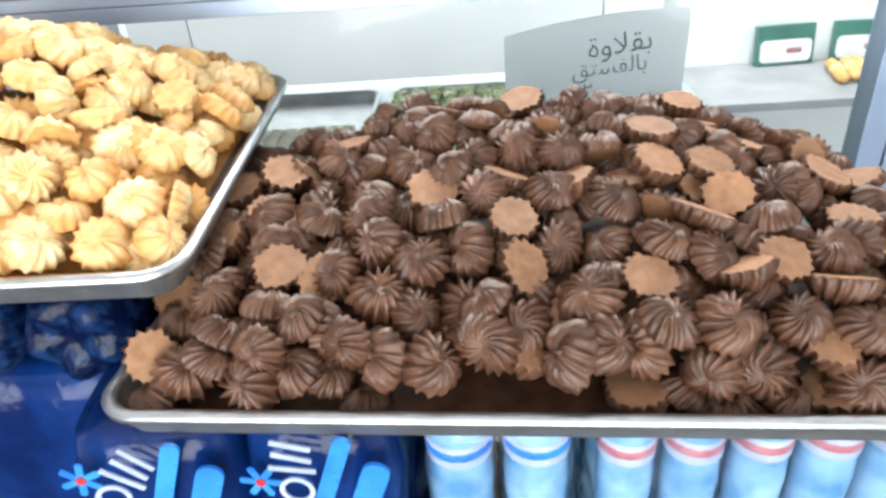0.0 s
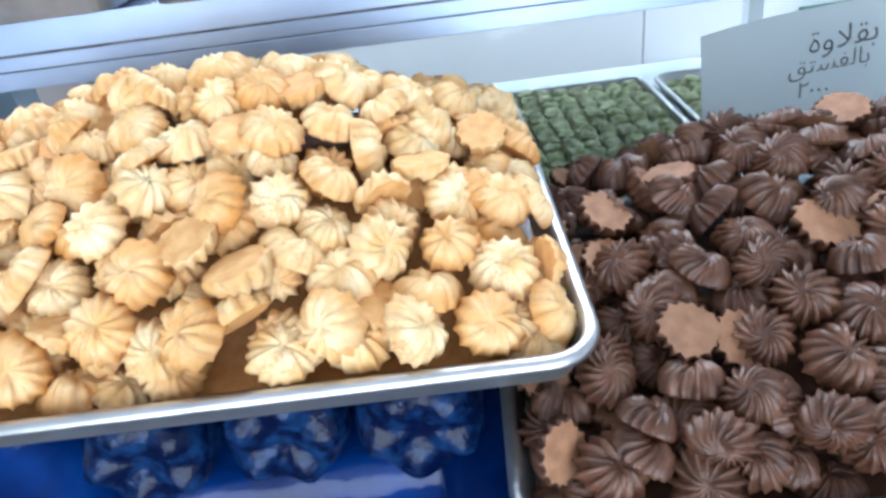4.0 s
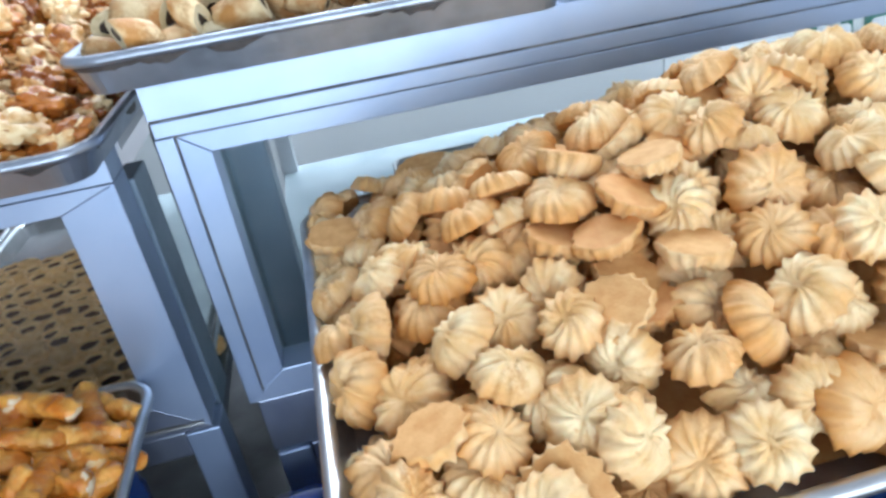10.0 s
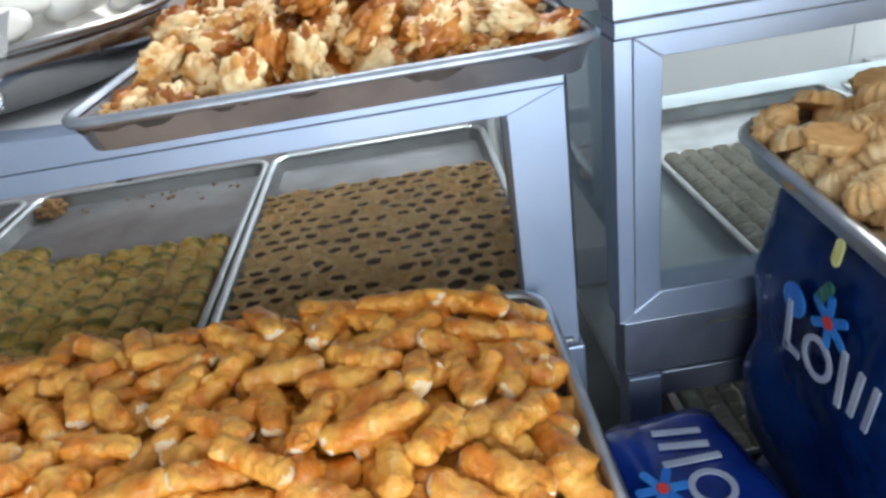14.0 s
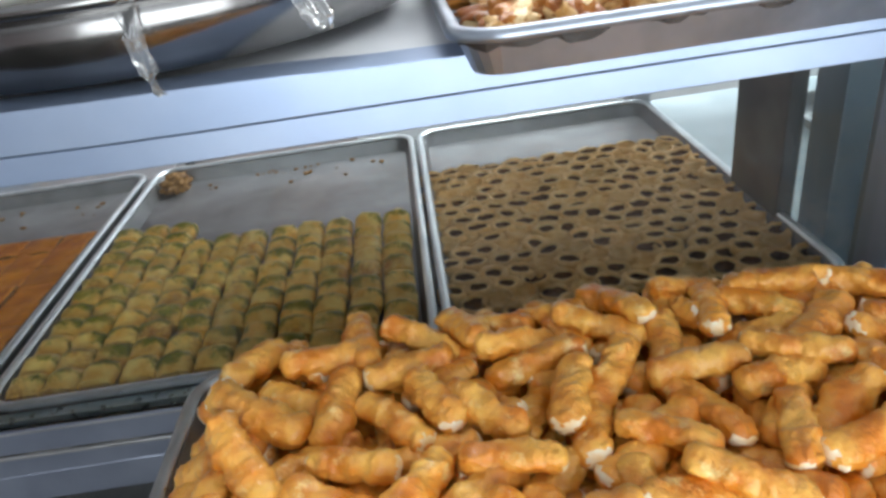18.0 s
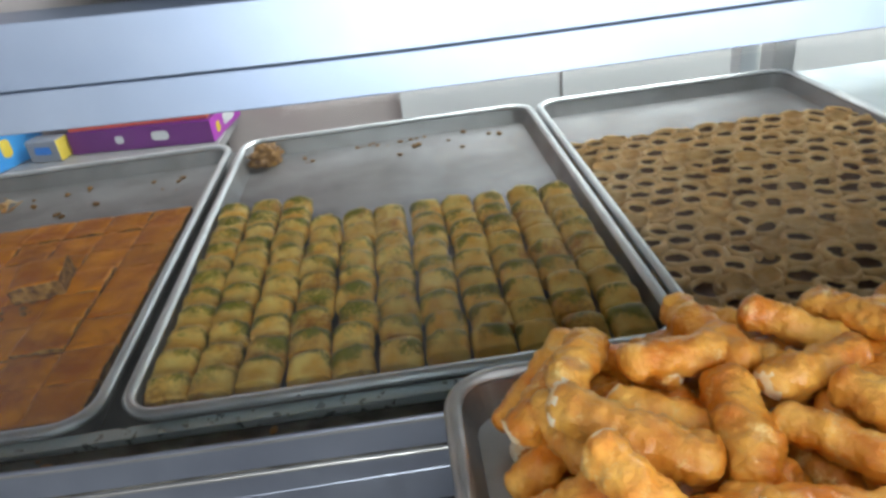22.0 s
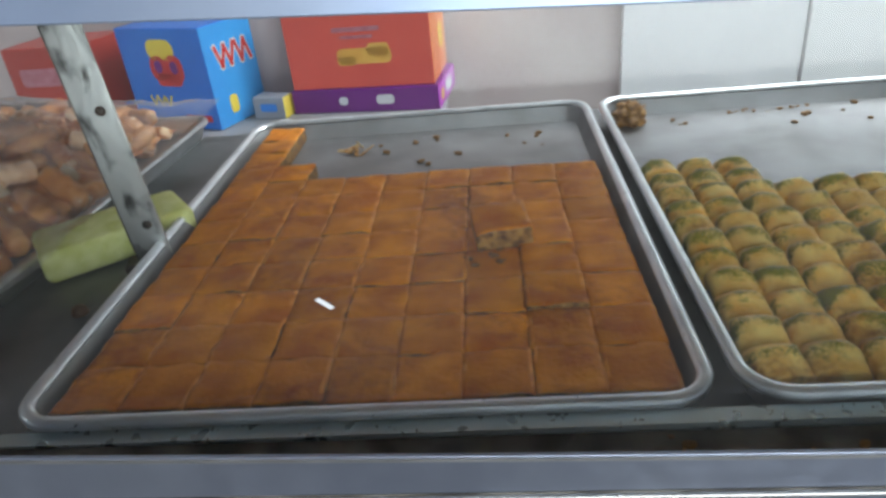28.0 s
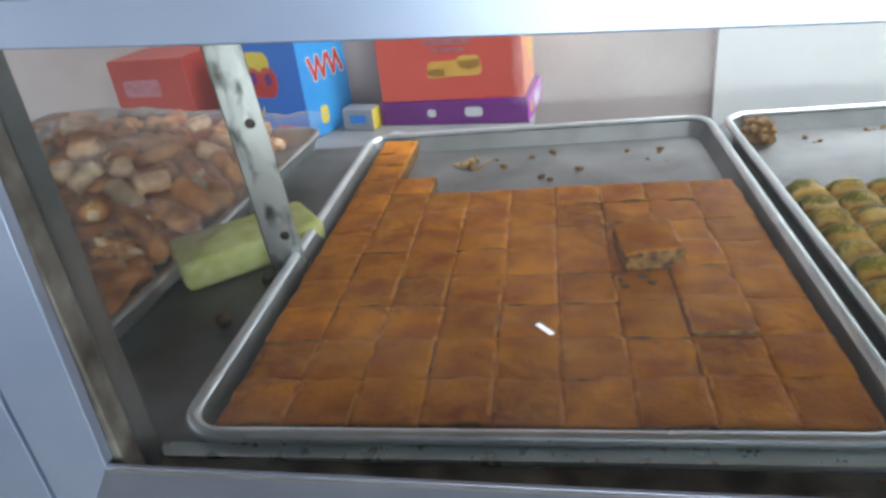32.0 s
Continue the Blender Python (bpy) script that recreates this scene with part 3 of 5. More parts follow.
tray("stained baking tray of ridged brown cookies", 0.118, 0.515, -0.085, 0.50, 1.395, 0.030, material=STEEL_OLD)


# ---- heaps ----
def swirl(rad, h, n, twist, seed, mats, per=4, deep=0.17):
    """A piped cookie: flat base with short teeth, crests parted by rounded grooves that run up to a small dimple."""
    rnd = random.Random(seed)
    seg = n * per
    prof = [(0.93, 0.0, 0.45), (1.02, 0.10, 0.9), (1.0, 0.30, 1.0), (0.93, 0.55, 1.0), (0.77, 0.82, 0.95), (0.53, 0.97, 0.85), (0.27, 1.0, 0.55), (0.11, 0.84, 0.1)]
    wob = [1 + rnd.uniform(-0.05, 0.05) for _ in range(n)]
    sx = rnd.uniform(0.90, 1.0)
    bm = bmesh.new()
    rings_ = []
    for rr, zz, amp in prof:
        rg = []
        for i in range(seg):
            a = 2 * math.pi * i / seg
            g = abs(math.sin(math.pi * i / per)) ** 0.85
            w = 1.03 - deep * amp * g
            q = rad * rr * wob[((i + per // 2) // per) % n] * w * (1 + 0.12 * noise.noise((math.cos(a) * 1.1, math.sin(a) * 1.1 + seed, zz)) + 0.05 * noise.noise((math.cos(a) * 4, math.sin(a) * 4 + seed, zz * 2)))
            aa = a + twist * (1 - rr)
            rg.append((q * math.cos(aa) * sx, q * math.sin(aa), h * zz * (1 - 0.8 * deep * amp * g) * (1 + 0.30 * noise.noise((math.cos(aa) * 1.2 + seed * 2.3, math.sin(aa) * 1.2, rr)) + 0.08 * noise.noise((math.cos(aa) * 4 + seed, math.sin(aa) * 4, rr * 3)))))
        rings_.append(rg)
    loft(bm, rings_, True, True)
    finish(bm, True)
    for f in bm.faces:
        if len(f.verts) == seg and f.normal.z < -0.7:
            f.material_index, f.smooth = 1, False
    return mesh_of("cookie", bm, *mats)


def stick(length, rad, seed, mats, ns=18, nr=34, rough=1.0):
    """A crusty fried finger: lumpy glazed skin, slightly bent, with blunt, often white ends."""
    rnd = random.Random(seed)
    us = [0.0, 0.012, 0.035] + [0.07 + 0.86 * k / (nr - 7) for k in range(nr - 6)] + [0.965, 0.988, 1.0]
    bm = bmesh.new()
    rings_ = []
    flat, off = rnd.uniform(0.76, 0.98), Vector((seed * 3.1, seed * 1.7, seed))
    for u in us:
        e = min(u, 1 - u)
        taper = 0.34 if e < 0.005 else 0.60 if e < 0.02 else 0.80 if e < 0.05 else 1.0
        taper *= 1 - 0.14 * abs(2 * u - 1) ** 3
        rg = []
        for i in range(ns):
            a = 2 * math.pi * i / ns
            ca, sa = math.cos(a), math.sin(a)
            at = Vector((length * (u - 0.5), rad * ca, rad * sa))
            q = 0.95 + 0.26 * noise.noise(at * 80 + off) + rough * (0.22 * noise.noise(at * 190 + off) + 0.12 * noise.noise(at * 400 - off))
            bend = 0.30 * rad * math.sin(u * 2.5 + seed)
            rg.append((length * (u - 0.5), rad * taper * q * ca + bend, rad * taper * q * sa * flat))
        rings_.append(rg)
    loft(bm, rings_, True, True)
    finish(bm, True)
    lim = [length * rnd.choice((0.472, 0.482, 0.6)), length * rnd.choice((0.478, 0.6, 0.6))]
    for f in bm.faces:
        c = f.calc_center_median()
        x = c.x + 0.009 * noise.noise((c.x * 90, c.y * 130 + seed, c.z * 130))
        if x > lim[0] or x < -lim[1]:
            f.material_index = 1
    return mesh_of("finger", bm, *mats)


def probe_of(me):
    """Points spread over a piece, by which it is laid on those below it."""
    pts = [tuple(v.co) for v in me.vertices]
    for p in me.polygons:
        if len(p.vertices) > 6:
            c = p.center
            pts.append(tuple(c))
            pts += [tuple(c + (me.vertices[v].co - c) * k) for v in tuple(p.vertices)[::3] for k in (0.35, 0.7)]
    pts = np.array(pts)
    return pts[:: max(1, len(pts) // 240)]


def pile(name, meshes, label, category, group, count, x0, x1, y0, y1, base, rim, top, seed, edge=0.2, flip=0.2, wild=20.0, sizes=(0.92, 1.08), heap_name="", heap_label="", shift=None, sink=86, limit=1400, bed=0.0):
    """Drops pieces one by one into a tray until they reach the height that top(x, y) gives. Each comes to rest on those below.
    The count that lie most open are things of their own; what only shows between them is joined."""
    rnd = random.Random(seed)
    cell, pad = 0.005, 0.06
    nx, ny = int((x1 - x0 + 2 * pad) / cell) + 1, int((y1 - y0 + 2 * pad) / cell) + 1
    ground = np.full((nx, ny), base)
    a, b = int((pad - 0.016) / cell), int((pad - 0.016) / cell)
    ground[:a, :], ground[nx - a:, :], ground[:, :b], ground[:, ny - b:] = rim, rim, rim, rim
    geo = [(me, probe_of(me)) for me in meshes]
    laid, misses = [], 0
    if bed:
        # a close bottom layer, leaning this way and that
        cols, rows = int((x1 - x0) / bed) + 1, int((y1 - y0) / (bed * 0.88)) + 1
        for j in range(rows):
            for i in range(cols):
                x = x0 + 0.009 + (x1 - x0 - 0.018) * min(1.0, max(0.0, (i + (0.25 if j % 2 else -0.25)) / (cols - 1))) + rnd.gauss(0, 0.002)
                y = y0 + 0.009 + (y1 - y0 - 0.018) * j / (rows - 1) + rnd.gauss(0, 0.002)
                me, pts = rnd.choice(geo)
                s = rnd.uniform(*sizes)
                r = pose(0, 0, 0, 0, 0, rnd.uniform(0, 360)) @ pose(0, 0, 0, rnd.gauss(14, 12) + (180 if rnd.random() < flip else 0), 0, rnd.uniform(0, 360)) @ Matrix.Diagonal((s, s, s, 1))
                p = pts @ np.array(r.to_3x3()).T
                z = base - np.percentile(p[:, 2], 4)
                ix, iy = np.clip(((p[:, 0] + x - x0 + pad) / cell).astype(int), 0, nx - 1), np.clip(((p[:, 1] + y - y0 + pad) / cell).astype(int), 0, ny - 1)
                np.maximum.at(ground, (ix, iy), p[:, 2] + z)
                laid.append((Matrix.Translation((x, y, z)) @ r, me, p[:, 2] + z, ix, iy))
    while misses < 90 and len(laid) < limit:
        best = None
        for _ in range(9):
            x, y = rnd.uniform(x0, x1), rnd.uniform(y0, y1)
            if min(x - x0, x1 - x) + min(y - y0, y1 - y) < 0.014:
                continue
            me, pts = rnd.choice(geo)
            s = rnd.uniform(*sizes)
            spin = pose(0, 0, 0, 0, 0, rnd.uniform(0, 360))
            flat = pts[:, :2] @ np.array([spin[0][:2], spin[1][:2]]).T * s
            ix, iy = np.clip(((flat[:, 0] + x - x0 + pad) / cell).astype(int), 0, nx - 1), np.clip(((flat[:, 1] + y - y0 + pad) / cell).astype(int), 0, ny - 1)
            here = ground[ix, iy]
            m = np.c_[flat, np.ones(len(flat))]
            sl = np.linalg.solve(m.T @ m + np.eye(3) * 1e-7, m.T @ here)
            up = Vector((-max(-0.8, min(0.8, sl[0])), -max(-0.8, min(0.8, sl[1])), 1.0)).normalized()
            k = rnd.random()
            if k < edge:
                turn = pose(0, 0, 0, rnd.choice((-1, 1)) * rnd.uniform(48, 88), 0, 0)
            elif k < edge + flip:
                turn = pose(0, 0, 0, 180 + rnd.gauss(0, wild), rnd.gauss(0, wild), 0)
            else:
                turn = pose(0, 0, 0, rnd.gauss(0, wild), rnd.gauss(0, wild), 0)
            r = up.to_track_quat("Z", "Y").to_matrix().to_4x4() @ pose(0, 0, 0, 0, 0, rnd.uniform(0, 360)) @ turn @ spin @ Matrix.Diagonal((s, s, s, 1))
            p = pts @ np.array(r.to_3x3()).T
            ix, iy = np.clip(((p[:, 0] + x - x0 + pad) / cell).astype(int), 0, nx - 1), np.clip(((p[:, 1] + y - y0 + pad) / cell).astype(int), 0, ny - 1)
            low = p[:, 2] < np.median(p[:, 2]) + 0.001
            z = np.percentile(ground[ix[low], iy[low]] - p[low, 2], sink)
            over = z + np.percentile(p[:, 2], 85) - top(x, y)
            if best is None or over < best[0]:
                best = (over, x, y, z, r, me, p, ix, iy)
        if best is None or best[0] > 0:
            misses += 1
            continue
        misses = 0
        over, x, y, z, r, me, p, ix, iy = best
        np.maximum.at(ground, (ix, iy), p[:, 2] + z)
        laid.append((Matrix.Translation((x, y, z)) @ r, me, p[:, 2] + z, ix, iy))
    open_ = [float(np.mean(zz > ground[ix, iy] - 0.004)) for _, _, zz, ix, iy in laid]
    order = sorted(range(len(laid)), key=lambda i: -open_[i])
    shift = shift or Matrix.Identity(4)
    for i in sorted(order[:count]):
        ob = new(name, laid[i][1])
        ob.matrix_basis = shift @ laid[i][0]
        tagged(ob, label, category, group)
    rest = [i for i in order[count:] if open_[i] > 0.015]
    if rest and heap_name:
        vs, fs, mi = [], [], []
        for i in rest:
            m, me = laid[i][0], laid[i][1]
            k = len(vs)
            vs += [m @ v.co for v in me.vertices]
            for q in me.polygons:
                fs.append([k + c for c in q.vertices])
                mi.append(q.material_index)
        me = bpy.data.meshes.new(heap_name)
        me.from_pydata(vs, [], fs)
        for m in meshes[0].materials:
            me.materials.append(m)
        me.polygons.foreach_set("material_index", mi)
        me.shade_smooth()
        ob = tagged(new(heap_name, me), heap_label, category, kind="stuff")
        ob.matrix_basis = shift


def mound(name, label, x0, x1, y0, y1, hfun, drop, base, material, n=26, shift=None):
    """The hidden core of a heap."""
    bm = bmesh.new()
    grid = [[bm.verts.new((x0 + (x1 - x0) * i / n, y0 + (y1 - y0) * j / n, max(base, hfun(x0 + (x1 - x0) * i / n, y0 + (y1 - y0) * j / n) - drop + 0.006 * noise.noise((i * 0.9, j * 0.9, 1.0))))) for i in range(n + 1)] for j in range(n + 1)]
    for j in range(n):
        for i in range(n):
            bm.faces.new((grid[j][i], grid[j][i + 1], grid[j + 1][i + 1], grid[j + 1][i]))
    low = [bm.verts.new((v.co.x, v.co.y, base - 0.001)) for v in (grid[0][0], grid[0][n], grid[n][n], grid[n][0])]
    bm.faces.new(low[::-1])
    return solid(name, finish(bm, True), material, label, "pastry", shift, kind="stuff")


def h_butter(x, y):
    a, b, c, d = clamp((x + 0.145) / 0.31), clamp((0.46 - x) / 0.20), clamp((y + 0.415) / 0.205), clamp((-0.030 - y) / 0.17)
    return 1.212 + 0.123 * (a * b * c * d) ** 0.58


def h_choc(x, y):
    a, b, c, d = clamp((x - 0.37) / 0.22), clamp((1.03 - x) / 0.22), clamp((y + 0.468) / 0.22), clamp((-0.07 - y) / 0.10)
    return 1.148 + 0.092 * (a * b * c * d) ** 0.6


def h_fingers(x, y):
    a, b, c, d = clamp((x + 0.90) / 0.07), clamp((-0.33 - x) / 0.13), clamp((y + 0.325) / 0.08), clamp((-0.035 - y) / 0.05)
    return 1.092 + 0.055 * (a * b * c * d) ** 0.5


BM, CM, FM = (BUTTER, BUTTER_BASE), (CHOC, CHOC_BASE), (FRIED, CREAM)
butter = [swirl(0.0245, h_, n_, tw, s_, BM, deep=dp) for h_, n_, tw, s_, dp in ((0.020, 14, 0.30, 1, 0.15), (0.018, 15, 0.15, 2, 0.13), (0.021, 13, 0.55, 3, 0.17), (0.017, 16, 0.05, 8, 0.12), (0.019, 14, -0.2, 11, 0.15), (0.016, 15, 0.4, 12, 0.13), (0.018, 13, 0.7, 21, 0.19), (0.015, 16, -0.35, 22, 0.16), (0.020, 12, 0.2, 23, 0.20))]
pile("butter_cookie", butter, "golden piped butter cookie with swirled ridges", "cookie", "butter cookies in the tray", 300, -0.130, 0.430, -0.399, -0.050, 1.181, 1.203, h_butter, 5, 0.24, 0.20, 22, sizes=(0.82, 0.99), heap_name="cookie_heap", heap_label="butter cookies packed under the heap", shift=raised, bed=0.032, sink=74)
mound("cookie_heap", "packed butter cookies at the core of the heap", -0.120, 0.420, -0.393, -0.060, h_butter, 0.115, 1.181, BUTTER_BASE, shift=raised)
turned = pose(0.702, -0.305, 0, 0, 0, -3.5) @ pose(-0.69, 0.28, 0)
choc = [swirl(0.0245, h_, n_, tw, s_, CM, deep=dp) for h_, n_, tw, s_, dp in ((0.022, 15, 0.5, 4, 0.26), (0.020, 16, 0.8, 5, 0.24), (0.023, 14, 0.3, 6, 0.28), (0.018, 17, 0.9, 9, 0.23), (0.021, 15, 0.15, 13, 0.26), (0.017, 16, 0.6, 14, 0.23), (0.020, 14, 1.0, 24, 0.30), (0.019, 16, -0.4, 25, 0.25))]
pile("chocolate_cookie", choc, "dark brown piped chocolate cookie with ridges", "cookie", "chocolate cookies in the tray", 300, 0.412, 0.968, -0.445, -0.104, 1.105, 1.127, h_choc, 6, 0.28, 0.24, 24, sizes=(0.82, 0.99), heap_name="cookie_heap", heap_label="chocolate cookies packed under the heap", shift=turned, bed=0.032, sink=76)
mound("cookie_heap", "packed chocolate cookies at the core of the heap", 0.42, 0.96, -0.443, -0.115, h_choc, 0.105, 1.105, CHOC, shift=turned)
sticks = [stick(0.062 + 0.004 * (s % 4), 0.0116 + 0.0005 * (s % 3), s, FM, 26, 44, 0.80) for s in (1, 2, 3, 4, 5, 6, 7, 8)]
pile("fried_finger", sticks, "golden fried syrup finger with white sugared ends", "pastry", "fried fingers in the tray", 300, -0.858, -0.350, -0.304, -0.054, 1.070, 1.094, h_fingers, 7, 0.0, 0.0, 7, sizes=(0.85, 1.08), heap_name="pastry_heap", heap_label="fried fingers packed under the heap", sink=62)
mound("pastry_heap", "packed fried fingers at the core of the heap", -0.85, -0.355, -0.295, -0.06, h_fingers, 0.040, 1.068, FRIED)


# ---- baklava tray ----
def slice_mesh(w, d, h, seed):
    """A square of layered pastry: puffed top with frayed, paler rims, nut filling at the cut sides."""
    rnd = random.Random(seed)
    bm = boxed(-w / 2, w / 2, -d / 2, d / 2, 0, h)
    bmesh.ops.subdivide_edges(bm, edges=list(bm.edges), cuts=7, use_grid_fill=True)
    far = lambda v: math.copysign(min(1.0, abs(v) * 1.0 + 0.62 * abs(v) * (1 - abs(v))), v)
    for v in bm.verts:
        x, y = far(v.co.x / (w / 2)), far(v.co.y / (d / 2))
        v.co.x, v.co.y = x * w / 2, y * d / 2
        if v.co.z > h * 0.9:
            v.co.z += -0.0014 * clamp((abs(x) - 0.82) / 0.18) ** 1.6 - 0.0005 * clamp((abs(y) - 0.85) / 0.15) + 0.0024 * noise.noise((v.co.x * 45 + seed * 5, v.co.y * 45, 0)) + 0.0008 * noise.noise((v.co.x * 30, v.co.y * 220 + seed * 3, 1))
        v.co.x += 0.0008 * noise.noise((v.co.y * 120 + seed, v.co.z * 200, 2.0))
        v.co.y += 0.0008 * noise.noise((v.co.x * 120 + seed, v.co.z * 200, 5.0))
    finish(bm, True)
    for f in bm.faces:
        c = f.calc_center_median()
        if abs(f.normal.z) < 0.45:
            f.material_index = 1
        elif max(abs(c.x) / (w / 2), abs(c.y) / (d / 2) - 0.03) > 0.92 and noise.noise((c.x * 70 + seed * 9, c.y * 70, 3)) > 0.02:
            f.material_index = 2
    return mesh_of("slice", bm, BAKLAVA, BAKLAVA_SIDE, BAKLAVA_RIM)


rnd = random.Random(11)
slices = [slice_mesh(0.0480, 0.0493, 0.0185, s) for s in range(8)]
for i in range(9):
    for j in range(12 if i == 0 else (9 if i == 1 else 8)):
        ob = new("baklava_slice", rnd.choice(slices))
        ob.matrix_basis = pose(-1.586 + i * 0.0474 + rnd.gauss(0, 0.0004), 0.085 + j * 0.0482 + rnd.gauss(0, 0.0006), 1.0088 + rnd.choice((0, 0.0004, 0.0008, 0.0014)) + (0.003 if i == 7 and j in (2, 3, 4) else 0), rnd.gauss(0, 0.7), rnd.gauss(0, 0.7), rnd.gauss(0, 0.4))
        tagged(ob, "square brown baklava slice with flaky crust", "pastry", "baklava slices in the tray")
ob = new("baklava_slice", slice_mesh(0.050, 0.047, 0.022, 40))
ob.matrix_basis = pose(-1.293, 0.278, 1.0285, 6, -4, 7)
tagged(ob, "loose baklava slice lying on the other slices", "pastry", "baklava slices in the tray")


# ---- pistachio rolls ----
def roll_mesh(length, rad, seed):
    """One piece of a rolled filo finger: nearly square across, its crest towards the back."""
    bm = bmesh.new()
    ns, nr = 20, 9
    sq = lambda v: math.copysign(abs(v) ** 0.84, v)
    rings_ = []
    for k in range(nr):
        u = k / (nr - 1)
        top = 0.60 + 0.52 * math.sin(math.pi * u ** 1.7)
        wide = 1.0 - 0.05 * abs(2 * u - 1) ** 4
        rg = []
        for i in range(ns):
            a = 2 * math.pi * i / ns
            x, z = sq(math.cos(a)) * wide, sq(math.sin(a))
            z = rad * 0.72 * (1 + (z * top if z > 0 else z))
            rg.append((rad * x * (1 + 0.07 * noise.noise((a, u * 3, seed))), length * (u - 0.5) + 0.0016 * noise.noise((a * 2, u, seed + 7)), max(0.0, z + 0.0022 * noise.noise((x * 2 + seed, u * 4, 3)) * (z > rad * 0.4))))
        rings_.append(rg)
    loft(bm, rings_, True, True)
    finish(bm, True)
    for f in bm.faces:
        if len(f.verts) == ns:
            f.smooth = False
    return mesh_of("roll", bm, ROLL)


rolls = [roll_mesh(0.0318, 0.0179, s) for s in range(6)]
for i in range(11):
    for j in range((11, 11, 11, 9, 9, 9, 9, 9, 9, 9, 9)[i]):
        ob = new("filo_roll", rnd.choice(rolls))
        ob.matrix_basis = pose(-1.120 + i * 0.0376 + rnd.gauss(0, 0.0012), 0.082 + j * 0.0320, 1.0088 + rnd.uniform(0, 0.0035), rnd.gauss(0, 3), rnd.gauss(0, 2), rnd.gauss(0, 3))
        tagged(ob, "golden filo roll dusted with green pistachio", "pastry", "filo rolls in the tray")


# ---- dimpled date biscuits ----
def dimple_mesh(seed):
    """A flat biscuit with an uneven dark hollow; neighbours touch and run together."""
    rnd = random.Random(seed)
    bm = bmesh.new()
    r = 0.0178
    ns = 14
    k = rnd.uniform(0.40, 0.62)
    e = rnd.uniform(1.05, 1.45)
    prof = [(1.0, 0.0, 1.0), (1.0, 0.012, 1.0), (0.86, 0.0152, 1.0), (k + 0.10, 0.0150, e), (k, 0.0125, e), (k * 0.8, 0.0085, e)]
    loft(bm, [[(r * q * math.cos(a) * st * (1 + 0.14 * noise.noise((math.cos(a) * 1.5 + seed, math.sin(a) * 1.5, q))), r * q * math.sin(a) * (1 + 0.14 * noise.noise((math.cos(a) * 1.5, math.sin(a) * 1.5 + seed, q))), z + 0.0022 * noise.noise((a * 2, q * 3, seed))) for a in (2 * math.pi * i / ns for i in range(ns))] for q, z, st in prof], True, True)
    finish(bm, True)
    for f in bm.faces:
        c = f.calc_center_median()
        if f.normal.z > 0.2 and math.hypot(c.x / e, c.y) < r * k * 0.97 and c.z < 0.0135:
            f.material_index = 1
    return mesh_of("dimpled_biscuit", bm, SESAME, DATE)


dimples = [dimple_mesh(s) for s in range(9)]
for i in range(13):
    for j in range(15):
        ob = new("date_biscuit", rnd.choice(dimples))
        ob.matrix_basis = pose(-0.682 + i * 0.0296 + (0.015 if j % 2 else 0) - 0.004 + rnd.gauss(0, 0.0022), 0.088 + j * 0.0275 + rnd.gauss(0, 0.002), 1.0088 + rnd.uniform(0, 0.003), rnd.gauss(0, 4), rnd.gauss(0, 4), rnd.gauss(0, 18))
        tagged(ob, "small sesame biscuit with dark date centre", "biscuit", "date biscuits in the tray")

# ---- more materials ----
CARTON_BLUE = mat("blue_printed_carton", (0.012, 0.16, 0.64), (0.018, 0.20, 0.72), 0.35, 0, 5, 0.03, 60)
CARTON_CORAL = mat("coral_printed_carton", (0.70, 0.085, 0.065), (0.76, 0.115, 0.085), 0.35, 0, 5, 0.03, 60)
STRAW = mat("straw_yellow_print", (0.74, 0.36, 0.06), (0.80, 0.46, 0.10), 0.45, 0, 20, 0.02, 60)
CARTON_LIGHT = mat("light_blue_carton", (0.03, 0.30, 0.75), (0.04, 0.36, 0.82), 0.35, 0, 5, 0.03, 60)
# Red lowered to carry the shadow this carton stands in.
CARTON_RED = mat("red_printed_carton", (0.40, 0.045, 0.035), (0.48, 0.065, 0.05), 0.35, 0, 5, 0.03, 60)
CARTON_PURPLE = mat("purple_printed_carton", (0.13, 0.01, 0.17), (0.20, 0.02, 0.25), 0.35, 0, 5, 0.03, 60)
CARTON_MAGENTA = mat("magenta_printed_carton", (0.42, 0.03, 0.45), (0.50, 0.05, 0.52), 0.35, 0, 5, 0.03, 60)
CARTON_ORANGE = mat("orange_printed_carton", (0.78, 0.18, 0.06), (0.85, 0.28, 0.10), 0.35, 0, 5, 0.03, 60)
WHITE = mat("white_print", (0.62, 0.64, 0.68), (0.74, 0.75, 0.78), 0.45, 0, 20, 0.02, 60)
YELLOW = mat("yellow_print", (0.80, 0.58, 0.05), (0.86, 0.66, 0.10), 0.45, 0, 20, 0.02, 60)
FADED_RED = mat("faded_red_print", (0.42, 0.13, 0.17), (0.52, 0.22, 0.26), 0.4, 0, 60, 0.02, 60)
RED = mat("red_print", (0.60, 0.03, 0.03), (0.68, 0.05, 0.04), 0.4, 0, 20, 0.02, 60)
INK = mat("black_ink", (0.02, 0.02, 0.03), (0.04, 0.04, 0.06), 0.5, 0, 20, 0.02, 60)
PRINT_BLUE = mat("pale_blue_print", (0.012, 0.16, 0.66), (0.03, 0.28, 0.80), 0.3, 0, 20, 0.02, 60)
PAPER = mat("white_paper", (0.84, 0.86, 0.88), (0.90, 0.91, 0.93), 0.6, 0, 8, 0.15, 50)
pn, pl = PAPER.node_tree.nodes, PAPER.node_tree.links
thin, both = pn.new("ShaderNodeBsdfTranslucent"), pn.new("ShaderNodeMixShader")
